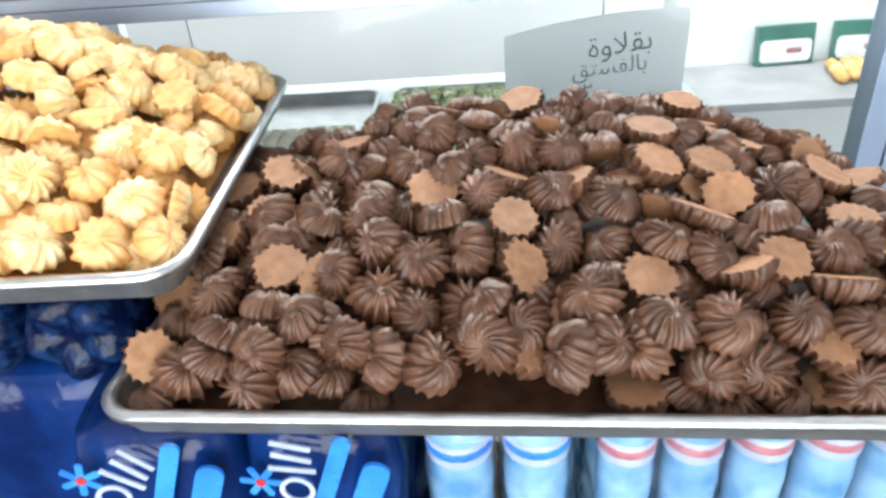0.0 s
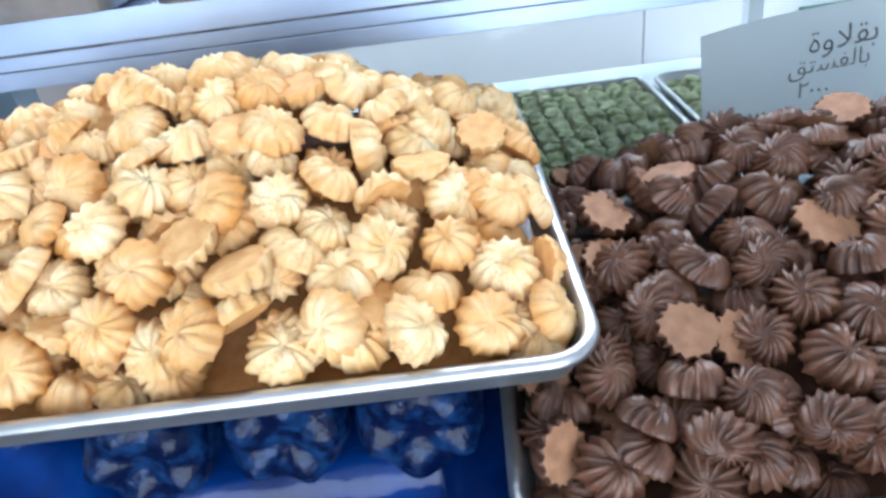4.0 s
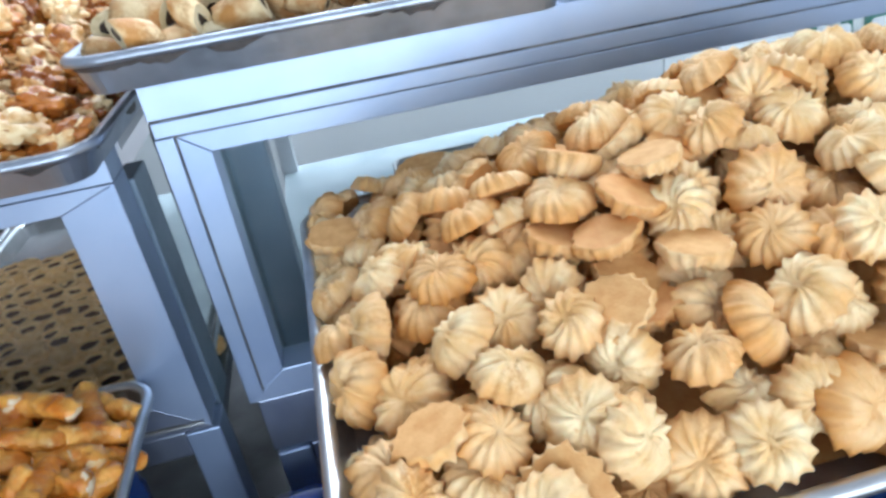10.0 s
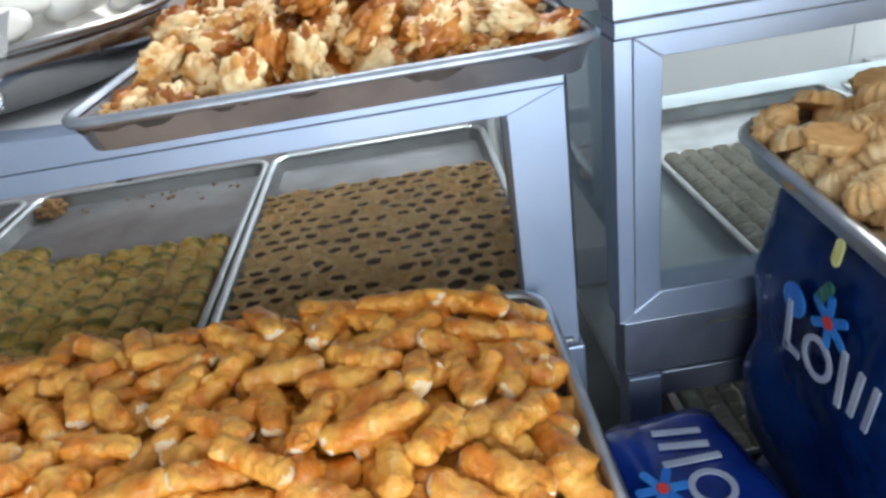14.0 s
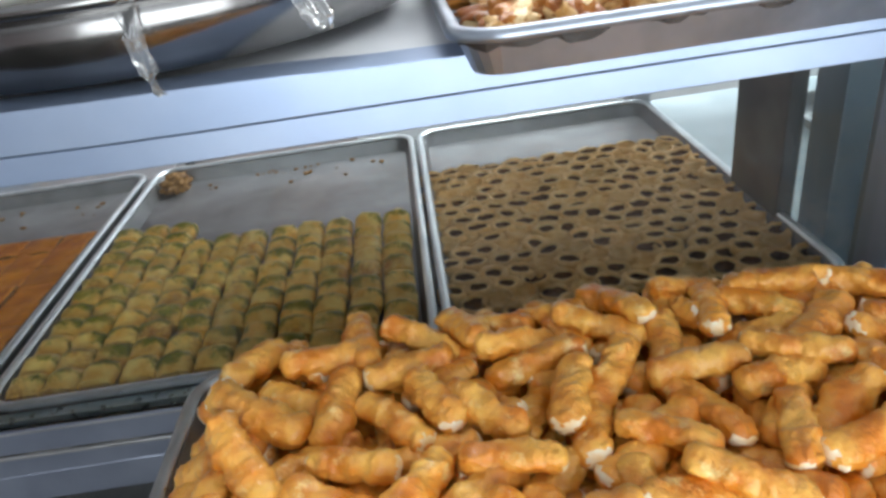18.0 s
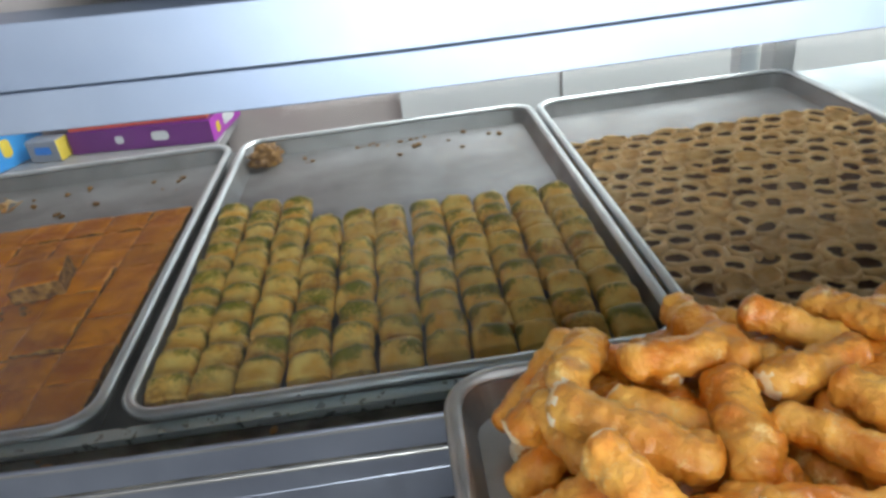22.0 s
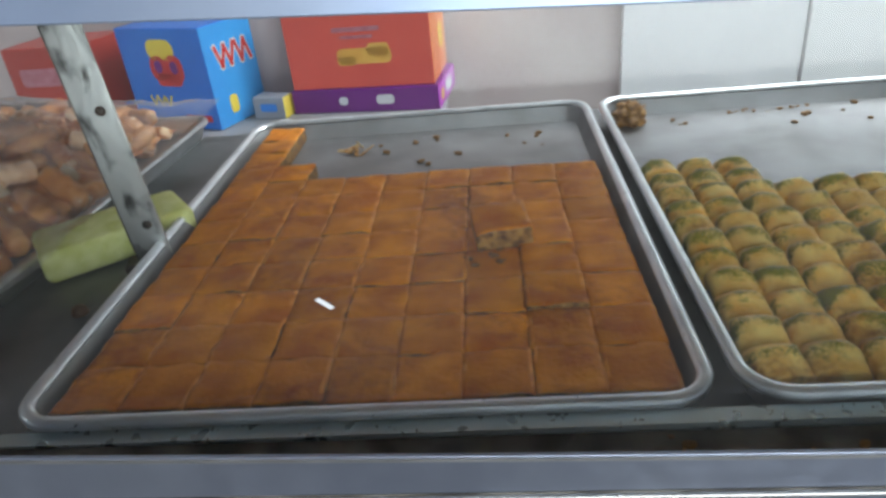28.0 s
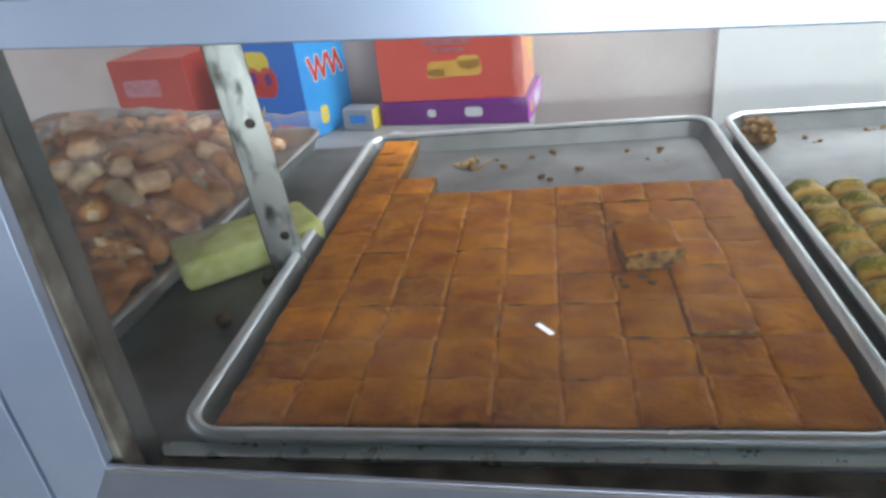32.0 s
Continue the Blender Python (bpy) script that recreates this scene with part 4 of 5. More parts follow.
thin.inputs[0].default_value = (0.86, 0.90, 0.94, 1)
both.inputs[0].default_value = 0.6
pl.new(pn["Principled BSDF"].outputs[0], both.inputs[1])
pl.new(thin.outputs[0], both.inputs[2])
pl.new(both.outputs[0], pn["Material Output"].inputs[0])
CARTON_DUN = mat("dull_white_carton", (0.26, 0.28, 0.33), (0.34, 0.36, 0.42), 0.5, 0, 9, 0.03, 60)
TEAL = mat("dark_green_packet", (0.02, 0.12, 0.09), (0.03, 0.17, 0.13), 0.3, 0, 9, 0.05, 60)
SPONGE = mat("yellow_green_sponge", (0.70, 0.74, 0.24), (0.86, 0.88, 0.42), 0.9, 0, 60, 0.9, 260)
BLADE = mat("stained_steel_blade", (0.10, 0.10, 0.095), (0.55, 0.56, 0.55), 0.36, 0.8, 30, 0.2, 120, low=0.36, high=0.50, stretch=(1.6, 1, 0.8))
BASIN = mat("polished_steel_basin", (0.26, 0.255, 0.255), (0.36, 0.355, 0.355), 0.22, 1.0, 10, 0.03, 60)
DARKPAN = mat("dark_grey_pan", (0.05, 0.05, 0.06), (0.10, 0.10, 0.115), 0.35, 0.5, 10, 0.05, 60)
TABLE = mat("grey_laminate", (0.25, 0.25, 0.26), (0.33, 0.33, 0.34), 0.5, 0, 8, 0.05, 60)
GREEN = mat("green_pistachio_sweet", (0.36, 0.43, 0.18), (0.70, 0.74, 0.46), 0.6, 0, 60, 0.6, 300, 0.15)
CREAMROLL = mat("cream_filo_sweet", (0.78, 0.70, 0.54), (0.92, 0.87, 0.74), 0.5, 0, 60, 0.4, 300, 0.12)
TAN = mat("tan_shell_cookie", (0.50, 0.26, 0.12), (0.72, 0.45, 0.26), 0.6, 0, 60, 0.35, 300, 0.12)
NUT = mat("pale_walnut", (0.62, 0.29, 0.07), (0.90, 0.68, 0.38), 0.42, 0, 50, 0.5, 240, 0.15, low=0.38, high=0.58, coat=0.15, spec=0.35)
MIXED = mat("mixed_fried_sweet", (0.58, 0.27, 0.13), (0.90, 0.70, 0.46), 0.45, 0, 16, 0.5, 240, 0.35)
FILM = glass_mat("plastic_film", 0.02, (0.97, 0.97, 0.97), 0.08)
COVER = glass_mat("wrinkled_tray_film", 0.15, (0.97, 0.97, 0.97), 0.06)
WRAP = glass_mat("crumpled_plastic_wrap", 0.22, (0.97, 0.97, 0.97), 0.15)
DEEP = mat("blue_tinted_bottle", (0.001, 0.005, 0.030), (0.008, 0.034, 0.11), 0.22, 0, 70, 0.9, 110, coat=0.0, low=0.44, high=0.66, spec=0.22)
BLUE_BRIGHT = mat("bright_blue_film", (0.003, 0.02, 0.19), (0.006, 0.045, 0.36), 0.2, 0, 25, 0.1, 40, coat=0.3, low=0.4, high=0.7)
DIM = mat("faded_white_print", (0.36, 0.42, 0.58), (0.50, 0.56, 0.70), 0.35, 0, 30, 0.02, 60)
WATER = mat("blue_water_bottle", (0.09, 0.27, 0.50), (0.32, 0.54, 0.74), 0.2, 0, 25, 0.05, 60, coat=0.2)


def lathe(prof, ns, cx=0.0, cy=0.0, cz=0.0):
    bm = bmesh.new()
    loft(bm, [[(cx + r * math.cos(2 * math.pi * i / ns), cy + r * math.sin(2 * math.pi * i / ns), cz + z) for i in range(ns)] for r, z in prof], True, True)
    return finish(bm, True)


def slab_at(parent, name, material, m, w, h, t=0.0015, r=0.0, label=""):
    """A thin flat print of rounded outline, lying in its own x and z."""
    bm = bmesh.new()
    pts = ring(w, h, max(r, 0.0005), 4)
    loft(bm, [[(x, -t, z) for x, z in pts], [(x, 0.0, z) for x, z in pts]], True, True)
    ob = part(name, finish(bm), material, parent, label)
    ob.matrix_basis = m
    return ob


# ---- bottled water packs ----
def bottle_part(parent, x, y, z, h, r, body, cap, squat=None):
    prof = [(r * 0.8, 0), (r, 0.008)]
    k = 6
    for i in range(k):
        zz = 0.012 + (h * 0.62 - 0.012) * i / k
        prof += [(r, zz + 0.004), (r * 0.93, zz + 0.010)]
    if squat:
        prof += [(r, h * 0.70), (r * 0.94, h * 0.80), (r * 0.96, h * 0.90), (r * 0.80, h * 0.965), (r * 0.4, h * 0.995)]
        b = part("bottle", lathe(prof, 18), body, parent)
        b.location = (x, y, z)
        part("label", lathe([(r * 0.97, h * 0.80), (r * 1.0, h * 0.805), (r * 1.0, h * 0.875), (r * 0.97, h * 0.88)], 18), DIM, b, "pale label band")
        part("label_stripe", lathe([(r * 1.0, h * 0.832), (r * 1.015, h * 0.834), (r * 1.015, h * 0.860), (r * 1.0, h * 0.862)], 18), squat, b, "coloured stripe round the label")
        return b
    prof += [(r, h * 0.64), (r * 0.92, h * 0.74), (r * 0.62, h * 0.85), (r * 0.40, h * 0.90), (r * 0.40, h * 0.93)]
    b = part("bottle", lathe(prof, 16), body, parent)
    b.location = (x, y, z)
    part("cap", lathe([(r * 0.46, h * 0.93), (r * 0.46, h * 0.995), (r * 0.40, h)], 14), cap, b)
    return b


def brand_print(parent, m, s):
    """White letter-like strokes, a pale blue drop and a red dot, as plain shapes."""
    slab_at(parent, "print_stroke", DIM, m @ pose(-0.055 * s, 0, 0), 0.0065 * s, 0.050 * s)
    slab_at(parent, "print_stroke", DIM, m @ pose(-0.046 * s, 0, -0.020 * s), 0.022 * s, 0.0065 * s)
    bm = bmesh.new()
    loft(bm, [[(q * math.cos(a), yy, q * math.sin(a)) for a in (2 * math.pi * i / 18 for i in range(18))] for q, yy in ((0.020 * s, 0.0), (0.020 * s, -0.0015), (0.0145 * s, -0.0015), (0.0145 * s, 0.0))])
    part("print_ring", finish(bm), DIM, parent).matrix_basis = m @ pose(-0.012 * s, 0, -0.004 * s)
    slab_at(parent, "print_stroke", DIM, m @ pose(0.020 * s, 0, 0, 0, 0, 0), 0.0065 * s, 0.052 * s)
    slab_at(parent, "print_stroke", DIM, m @ pose(0.038 * s, 0, 0, 0, 8, 0), 0.0065 * s, 0.044 * s)
    slab_at(parent, "print_stroke", DIM, m @ pose(0.055 * s, 0, 0, 0, 8, 0), 0.006 * s, 0.044 * s)
    for a in range(0, 360, 60):
        slab_at(parent, "print_petal", PRINT_BLUE, m @ pose(-0.004 * s, 0.0002, 0.036 * s) @ pose(0, 0, 0, 0, a, 0) @ pose(0, 0, 0.013 * s), 0.008 * s, 0.022 * s, 0.0012, 0.0035 * s)
    slab_at(parent, "print_dot", RED, m @ pose(-0.004 * s, 0, 0.036 * s), 0.011 * s, 0.011 * s, 0.002, 0.0055 * s)


def water_pack(label, x0, x1, y0, y1, z0, z1, turn=0.0, film=None, rows=(3, 3), front_print=False, side_print=False, body=None, cap=None, squat=None):
    w, d, h = x1 - x0, y1 - y0, z1 - z0
    c = thing("water_pack", label, "bottle pack", pose((x0 + x1) / 2, (y0 + y1) / 2, z0, 0, 0, turn), "stacked water packs")
    top = h
    bm = bmesh.new()
    levels = [(0.05, 0.0), (0.014, 0.018), (0.004, 0.06), (0.010, top * 0.45), (0.0, top * 0.7), (0.008, top - 0.03), (0.018, top - 0.008), (0.05, top)]
    rings_ = []
    for (qa, za), (qb, zb), first in zip(levels, levels[1:], range(8)):
        k = 1 if z1 < 0.82 else max(1, int((zb - za) / 0.012))
        for e in range(k + (first == 6)):
            q, z = qa + (qb - qa) * e / k, za + (zb - za) * e / k
            pts = ring(w - q, d - q, 0.032, 5)
            path = []
            for (ax, ay), (bx, by) in zip(pts, pts[1:] + pts[:1]):
                n_ = max(1, int(math.hypot(bx - ax, by - ay) / 0.012)) if z1 > 0.82 else 1
                path += [(ax + (bx - ax) * g_ / n_, ay + (by - ay) * g_ / n_) for g_ in range(n_)]
            rings_.append([(x, y, z) for x, y in path])
    short = min(len(p) for p in rings_)
    out = []
    for rg in rings_:
        row = []
        for g_ in range(short):
            x, y, z = rg[int(g_ * len(rg) / short)]
            k = 1 + 0.03 * noise.noise((x * 26 + x0, y * 26, z * 16)) + 0.035 * abs(noise.noise((x * 45 + x0, y * 45, z * 60))) - 0.02
            row.append((x * k, y * k, z))
        out.append(row)
    loft(bm, out, True, True)
    f = part("film", finish(bm, True), film or BLUE, c, "glossy printed shrink film")
    if film is FILM:
        f.visible_shadow = False
    nx, ny = rows
    if film is FILM:
        for i in range(nx):
            for j in range(ny):
                r = min(w / nx, d / ny) * 0.47
                bottle_part(c, -w / 2 + w * (i + 0.5) / nx, -d / 2 + d * (j + 0.5) / ny, 0.004, h - 0.004, r * 0.94, body or WATER, cap or CARTON_BLUE, squat)
    if front_print:
        lean, px, pz = front_print
        brand_print(c, pose(px, -d / 2 - 0.0045, pz, 0, lean, 0), 0.66)
        for bx, bz, bw in ((0.016, top - 0.035, 0.013), (0.038, top - 0.060, 0.020)):
            slab_at(c, "print_band", PRINT_BLUE, pose(bx, -d / 2 - 0.0035, bz, 0, 20, 0), bw, 0.085, 0.003, bw * 0.45)
    if side_print:
        m = pose(-w / 2 - 0.0045, 0.018, top * 0.685, 0, 0, -90)
        brand_print(c, m @ pose(0, 0, 0, 0, -4, 0), 0.96)
        slab_at(c, "print_band", PRINT_BLUE, pose(-w / 2 - 0.003, 0.07, top - 0.075, 0, 0, -90) @ pose(0, 0, 0, 0, 25, 0), 0.030, 0.026, 0.002, 0.012)
        slab_at(c, "print_leaf", TEAL, m @ pose(-0.018, 0.0005, 0.052, 0, 30, 0), 0.010, 0.030, 0.0015, 0.005)
        slab_at(c, "print_nut", SPONGE, m @ pose(-0.012, 0.0005, 0.092, 0, 8, 0), 0.009, 0.024, 0.0015, 0.0045)
        tag = slab_at(c, "count_tag", RED, pose(-w / 2 - 0.0045, -0.075, top * 0.945, 0, 0, -90) @ pose(0, 0, 0, 0, 45, 0), 0.036, 0.036, 0.002, 0.004, "red printed count tag")
        cu = bpy.data.curves.new("count_number", "FONT")
        cu.body, cu.size, cu.align_x, cu.align_y, cu.extrude = "6", 0.030, "CENTER", "CENTER", 0.0004
        cu.materials.append(WHITE)
        n_ = new("count_number", cu)
        n_.parent = c
        n_.matrix_basis = pose(-w / 2 - 0.0071, -0.075, top * 0.945, 90, 0, -90)
    return c


PK = "blue shrink-wrapped pack of water bottles"
# under the chocolate cookies
for z0, z1 in ((0.0, 0.285), (0.286, 0.57), (0.571, 0.835)):
    water_pack(PK + " low in the stack", 0.37, 0.66, -0.47, -0.09, z0, z1)
    water_pack(PK + " low in the stack", 0.67, 0.98, -0.47, -0.09, z0, z1)
water_pack(PK + " under the chocolate cookie tray", 0.335, 0.47, -0.482, -0.20, 0.836, 1.099, 4, front_print=(-51, -0.020, 0.228))
water_pack(PK + " under the chocolate cookie tray", 0.478, 0.602, -0.478, -0.20, 0.836, 1.099, -3, front_print=(-84, -0.012, 0.224))
water_pack("clear wrapped pack of water bottles under the tray", 0.610, 0.728, -0.475, -0.20, 0.836, 1.100, 0, film=FILM, rows=(2, 4), body=WATER, squat=PRINT_BLUE)
water_pack("clear wrapped pack of pale blue bottles with red labels", 0.740, 0.988, -0.475, -0.20, 0.836, 1.100, 0, film=FILM, rows=(5, 5), body=WATER, squat=FADED_RED)
# under the butter cookies
for z0, z1 in ((0.0, 0.285), (0.286, 0.57), (0.571, 0.868)):
    water_pack(PK + " low in the stack", -0.14, 0.10, -0.40, -0.06, z0, z1)
    water_pack(PK + " low in the stack", 0.105, 0.325, -0.40, -0.06, z0, z1)
tagged_pack = water_pack(PK + " with a red count tag", -0.142, 0.095, -0.395, -0.06, 0.869, 1.176, side_print=True)
tagged_pack.matrix_basis = raised @ tagged_pack.matrix_basis
water_pack(PK + " under lying bottles", 0.10, 0.385, -0.385, -0.06, 0.869, 1.080)


def lying_bottle(x, y, z, spin):
    """A large bottle on its side, its five-lobed foot to the front."""
    b = thing("water_bottle", "large blue-tinted water bottle lying under the tray", "bottle", pose(x, y, z, -90, 0, 0) @ pose(0, 0, 0, 0, 0, spin), "lying water bottles")
    bm = bmesh.new()
    rings_ = []
    for r, zz, lobe in ((0.006, 0.012, 0.0), (0.016, 0.006, 0.3), (0.028, 0.0, 0.8), (0.038, 0.004, 1.0), (0.044, 0.018, 0.6), (0.0455, 0.036, 0.2), (0.0455, 0.060, 0.0), (0.0430, 0.066, 0.0), (0.0455, 0.072, 0.0), (0.0430, 0.088, 0.0), (0.0455, 0.094, 0.0), (0.0430, 0.110, 0.0), (0.0455, 0.116, 0.0), (0.0455, 0.20, 0.0), (0.030, 0.26, 0.0), (0.015, 0.28, 0.0), (0.015, 0.30, 0.0)):
        rings_.append([(r * math.cos(a) * (1 + 0.02 * noise.noise((a * 3, zz * 90, x))), r * math.sin(a), zz + lobe * 0.010 * (0.5 + 0.5 * math.cos(5 * a))) for a in (2 * math.pi * i / 40 for i in range(40))])
    loft(bm, rings_, True, True)
    part("bottle", finish(bm, True), DEEP, b)
    part("label", lathe([(0.0456, 0.120), (0.0462, 0.121), (0.0462, 0.198), (0.0456, 0.199)], 30), BLUE_BRIGHT, b, "bright blue label")
    part("cap", lathe([(0.017, 0.290), (0.017, 0.309), (0.014, 0.311)], 16), CARTON_BLUE, b)


for k, x in enumerate((0.148, 0.242, 0.336)):
    lying_bottle(x, -0.402 + 0.006 * (k % 2), 1.1275, 31 * k)
# under the fried fingers
for z0, z1 in ((0.0, 0.26), (0.261, 0.53), (0.531, 0.80), (0.801, 1.066)):
    water_pack(PK + " under the fried finger tray", -0.88, -0.62, -0.315, -0.06, z0, z1)
    water_pack(PK + " under the fried finger tray", -0.61, -0.352, -0.315, -0.06, z0, z1)
# small stack in the gap between the trays
for z0, z1 in ((0.0, 0.305), (0.306, 0.61), (0.611, 0.915)):
    water_pack(PK + " between the tray stacks", -0.300, -0.165, -0.33, -0.06, z0, z1, 3)
top_pack = thing("water_pack", PK + " lying in the gap", "bottle pack", pose(-0.228, -0.195, 0.9165, 0, 0, 8), "stacked water packs")
bm = bmesh.new()
loft(bm, [[(x * (1 + 0.08 * noise.noise((x * 30, y * 30, z * 30))), y * (1 + 0.05 * noise.noise((x * 30, y * 30, z * 30 + 3))), z) for x, y in ring(0.125 - q, 0.21 - q, 0.02, 5)] for q, z in ((0.04, 0.0), (0.006, 0.012), (0.0, 0.03), (0.010, 0.048), (0.05, 0.056))], True, True)
part("film", finish(bm, True), BLUE_BRIGHT, top_pack, "crinkled glossy blue film")
brand_print(top_pack, pose(0, 0.01, 0.0578, -90, 0, 0) @ pose(0, 0, 0, 0, -84, 0), 1.0)


# ---- on top of case A: rolled pastries and shell cookies ----
def rolled_mesh(seed):
    rnd = random.Random(seed)
    ln, rx, rz = 0.036 + 0.008 * rnd.random(), 0.021, 0.0145
    bm = bmesh.new()
    ns, nr = 16, 6
    rings_ = []
    for k in range(nr):
        u = k / (nr - 1)
        s = 1 - 0.10 * abs(2 * u - 1) ** 3
        rings_.append([(rx * s * math.cos(a) * (1 + 0.22 * noise.noise((math.cos(a) * 1.3, math.sin(a) * 1.3 + seed * 3, u))), ln * (u - 0.5) + 0.006 * math.cos(a + seed), rz * s * math.sin(a) * (1 + 0.24 * noise.noise((math.cos(a) * 1.3, math.sin(a) * 1.3, u + seed * 3 + 3)))) for a in (2 * math.pi * i / ns for i in range(ns))])
    loft(bm, rings_, True, True)
    finish(bm, True)
    ends = [f for f in bm.faces if len(f.verts) == ns]
    for f in ends:
        f.material_index, f.smooth = 1, False
        bmesh.ops.inset_region(bm, faces=[f], thickness=0.0086, depth=-0.0004)
        f.material_index = 2
        bmesh.ops.inset_region(bm, faces=[f], thickness=0.001, depth=-0.0015)
    return mesh_of("rolled_pastry", bm, PASTRY, PALE, BLACK)


def h_rolled(x, y):
    a, b, c = clamp((x + 0.285) / 0.10), clamp((0.10 - x) / 0.06), clamp((y + 0.075) / 0.16)
    return 1.396 + 0.056 * (a * b * c) ** 0.6


rolled = [rolled_mesh(s) for s in range(7)]
pile("rolled_pastry", rolled, "cut rolled pastry with dark filling in pale dough", "pastry", "rolled pastries in the tray", 170, -0.262, 0.080, -0.050, 0.38, 1.368, 1.392, h_rolled, 21, 0.30, 0.1, 30, sizes=(0.7, 1.0), heap_name="pastry_heap", heap_label="rolled pastries packed under the heap", limit=600)
mound("pastry_heap", "packed rolled pastries at the core of the heap", -0.27, 0.09, -0.055, 0.42, h_rolled, 0.042, 1.369, PASTRY)


def h_shell(x, y):
    a, b, c = clamp((x - 0.125) / 0.06), clamp((0.51 - x) / 0.10), clamp((y + 0.08) / 0.14)
    return 1.398 + 0.056 * (a * b * c) ** 0.6


shell = [swirl(0.026, 0.022, 13, 0.35, s, (TAN, TAN)) for s in (31, 32)]
pile("shell_cookie", shell, "tan ridged shell cookie heaped in a tray", "cookie", "shell cookies in the tray", 130, 0.142, 0.49, -0.055, 0.40, 1.368, 1.392, h_shell, 23, 0.35, 0.15, 30, heap_name="cookie_heap", heap_label="shell cookies packed under the heap", limit=500)



# ---- on top of case B: walnut clusters ----
def cluster_mesh(seed, mats, pale=0.5):
    """A lump of nut pieces bound by caramel: knobs parted by clefts, some of them bare and pale."""
    bm = bmesh.new()
    bmesh.ops.create_icosphere(bm, subdivisions=4, radius=1.0)
    o = Vector((seed * 3.7, seed * 1.3, seed * 2.1))
    cell = {}
    for v in bm.verts:
        p = v.co.copy()
        q = p * 1.55 + o + Vector((noise.noise(p * 3 + o), noise.noise(p * 3 - o), noise.noise(p * 3 + o * 2))) * 0.22
        d, c = noise.voronoi(q)
        cleft = min(1.0, (d[1] - d[0]) * 2.6)
        k = 0.62 + 0.42 * cleft ** 0.6 + 0.26 * noise.noise(p * 1.4 + o) + 0.16 * abs(noise.noise(p * 5.5 + o)) + 0.07 * noise.noise(p * 12 + o)
        cell[v.index] = (0.5 + 0.75 * noise.noise(p * 1.25 - o) + 0.22 * noise.noise(Vector(c[0]) * 5.3), cleft)
        v.co = Vector((p.x * 0.0290, p.y * 0.0235, p.z * 0.0150)) * k
    for f in bm.faces:
        f.smooth = True
        a = [cell[v.index] for v in f.verts]
        f.material_index = 1 if len(mats) > 1 and sum(b for _, b in a) / 3 > 0.10 and sum(h for h, _ in a) / 3 > 1 - pale else 0
    return mesh_of("walnut_sweet", bm, *mats)


ob = new("filo_roll", cluster_mesh(55, (BAKLAVA_SIDE,)))
ob.matrix_basis = pose(-1.112, 0.612, 1.0210, 0, 0, 70) @ Matrix.Diagonal((0.95, 0.95, 1.15, 1))
tagged(ob, "broken pistachio filo roll alone in the tray corner", "pastry", "filo rolls in the tray")


def h_walnut(x, y):
    a, b, c = clamp((x + 0.665) / 0.16), clamp((-0.285 - x) / 0.10), clamp((y + 0.10) / 0.30)
    return 1.340 + 0.114 * (a * b * c) ** 0.65


clusters = [cluster_mesh(s, (WALNUT, NUT), p) for s, p in enumerate((0.80, 0.34, 0.60, 0.28, 0.48, 0.38, 0.72, 0.30))]
pile("walnut_sweet", clusters, "sticky caramel walnut cluster with pale nut pieces", "sweet", "walnut clusters in the tray", 200, -0.640, -0.308, -0.076, 0.34, 1.316, 1.338, h_walnut, 25, 0.2, 0.2, 30, sizes=(0.8, 1.15), heap_name="walnut_heap", heap_label="walnut clusters packed under the heap", limit=500)
mound("walnut_heap", "packed walnut clusters at the core of the heap", -0.64, -0.31, -0.07, 0.44, h_walnut, 0.052, 1.316, WALNUT)

# ---- steel basin of white sugared ovals, wrapped in thin plastic ----
bx_, by_, bz_ = -0.915, 0.205, 1.3205
basin = thing("steel_basin", "polished steel basin full of white sugared ovals", "basin", pose(bx_, by_, bz_))
part("bowl", lathe([(0.20, 0.0), (0.226, 0.006), (0.240, 0.03), (0.246, 0.056), (0.242, 0.056), (0.236, 0.03), (0.222, 0.010), (0.18, 0.008)], 64), BASIN, basin)
bm = bmesh.new()
loft(bm, [[(r * math.cos(2 * math.pi * i / 64), r * math.sin(2 * math.pi * i / 64), z) for i in range(64)] for r, z in ((0.243, 0.052), (0.250, 0.053), (0.252, 0.057), (0.249, 0.061), (0.243, 0.060))])
part("rolled_rim", finish(bm, True), BASIN, basin)


def h_white(x, y):
    r = math.hypot(x - bx_, y - by_)
    return bz_ + 0.052 + 0.095 * clamp((0.245 - r) / 0.16) ** 0.8


bm = bmesh.new()
bmesh.ops.create_icosphere(bm, subdivisions=3, radius=1.0)
for v in bm.verts:
    v.co = Vector((v.co.x * 0.033, v.co.y * 0.020, v.co.z * 0.0135)) * (1 + 0.03 * noise.noise(v.co * 2))
for f in bm.faces:
    f.smooth = True
oval = mesh_of("white_oval", bm, SUGAR)
rnd = random.Random(33)
spots = []
for _ in range(9000):
    a, r = rnd.uniform(0, 2 * math.pi), 0.228 * math.sqrt(rnd.random())
    x, y = bx_ + r * math.cos(a), by_ + r * math.sin(a)
    z = h_white(x, y)
    if any((x - p) ** 2 / 0.048**2 + (y - q) ** 2 / 0.031**2 < 1 for p, q in spots) or len(spots) > 90:
        continue
    spots.append((x, y))
    ob = new("white_sweet", oval)
    ob.matrix_basis = pose(x, y, z, rnd.gauss(0, 14), rnd.gauss(0, 12), rnd.gauss(0, 22))
    tagged(ob, "smooth white sugared oval sweet", "sweet", "white sweets in the basin")
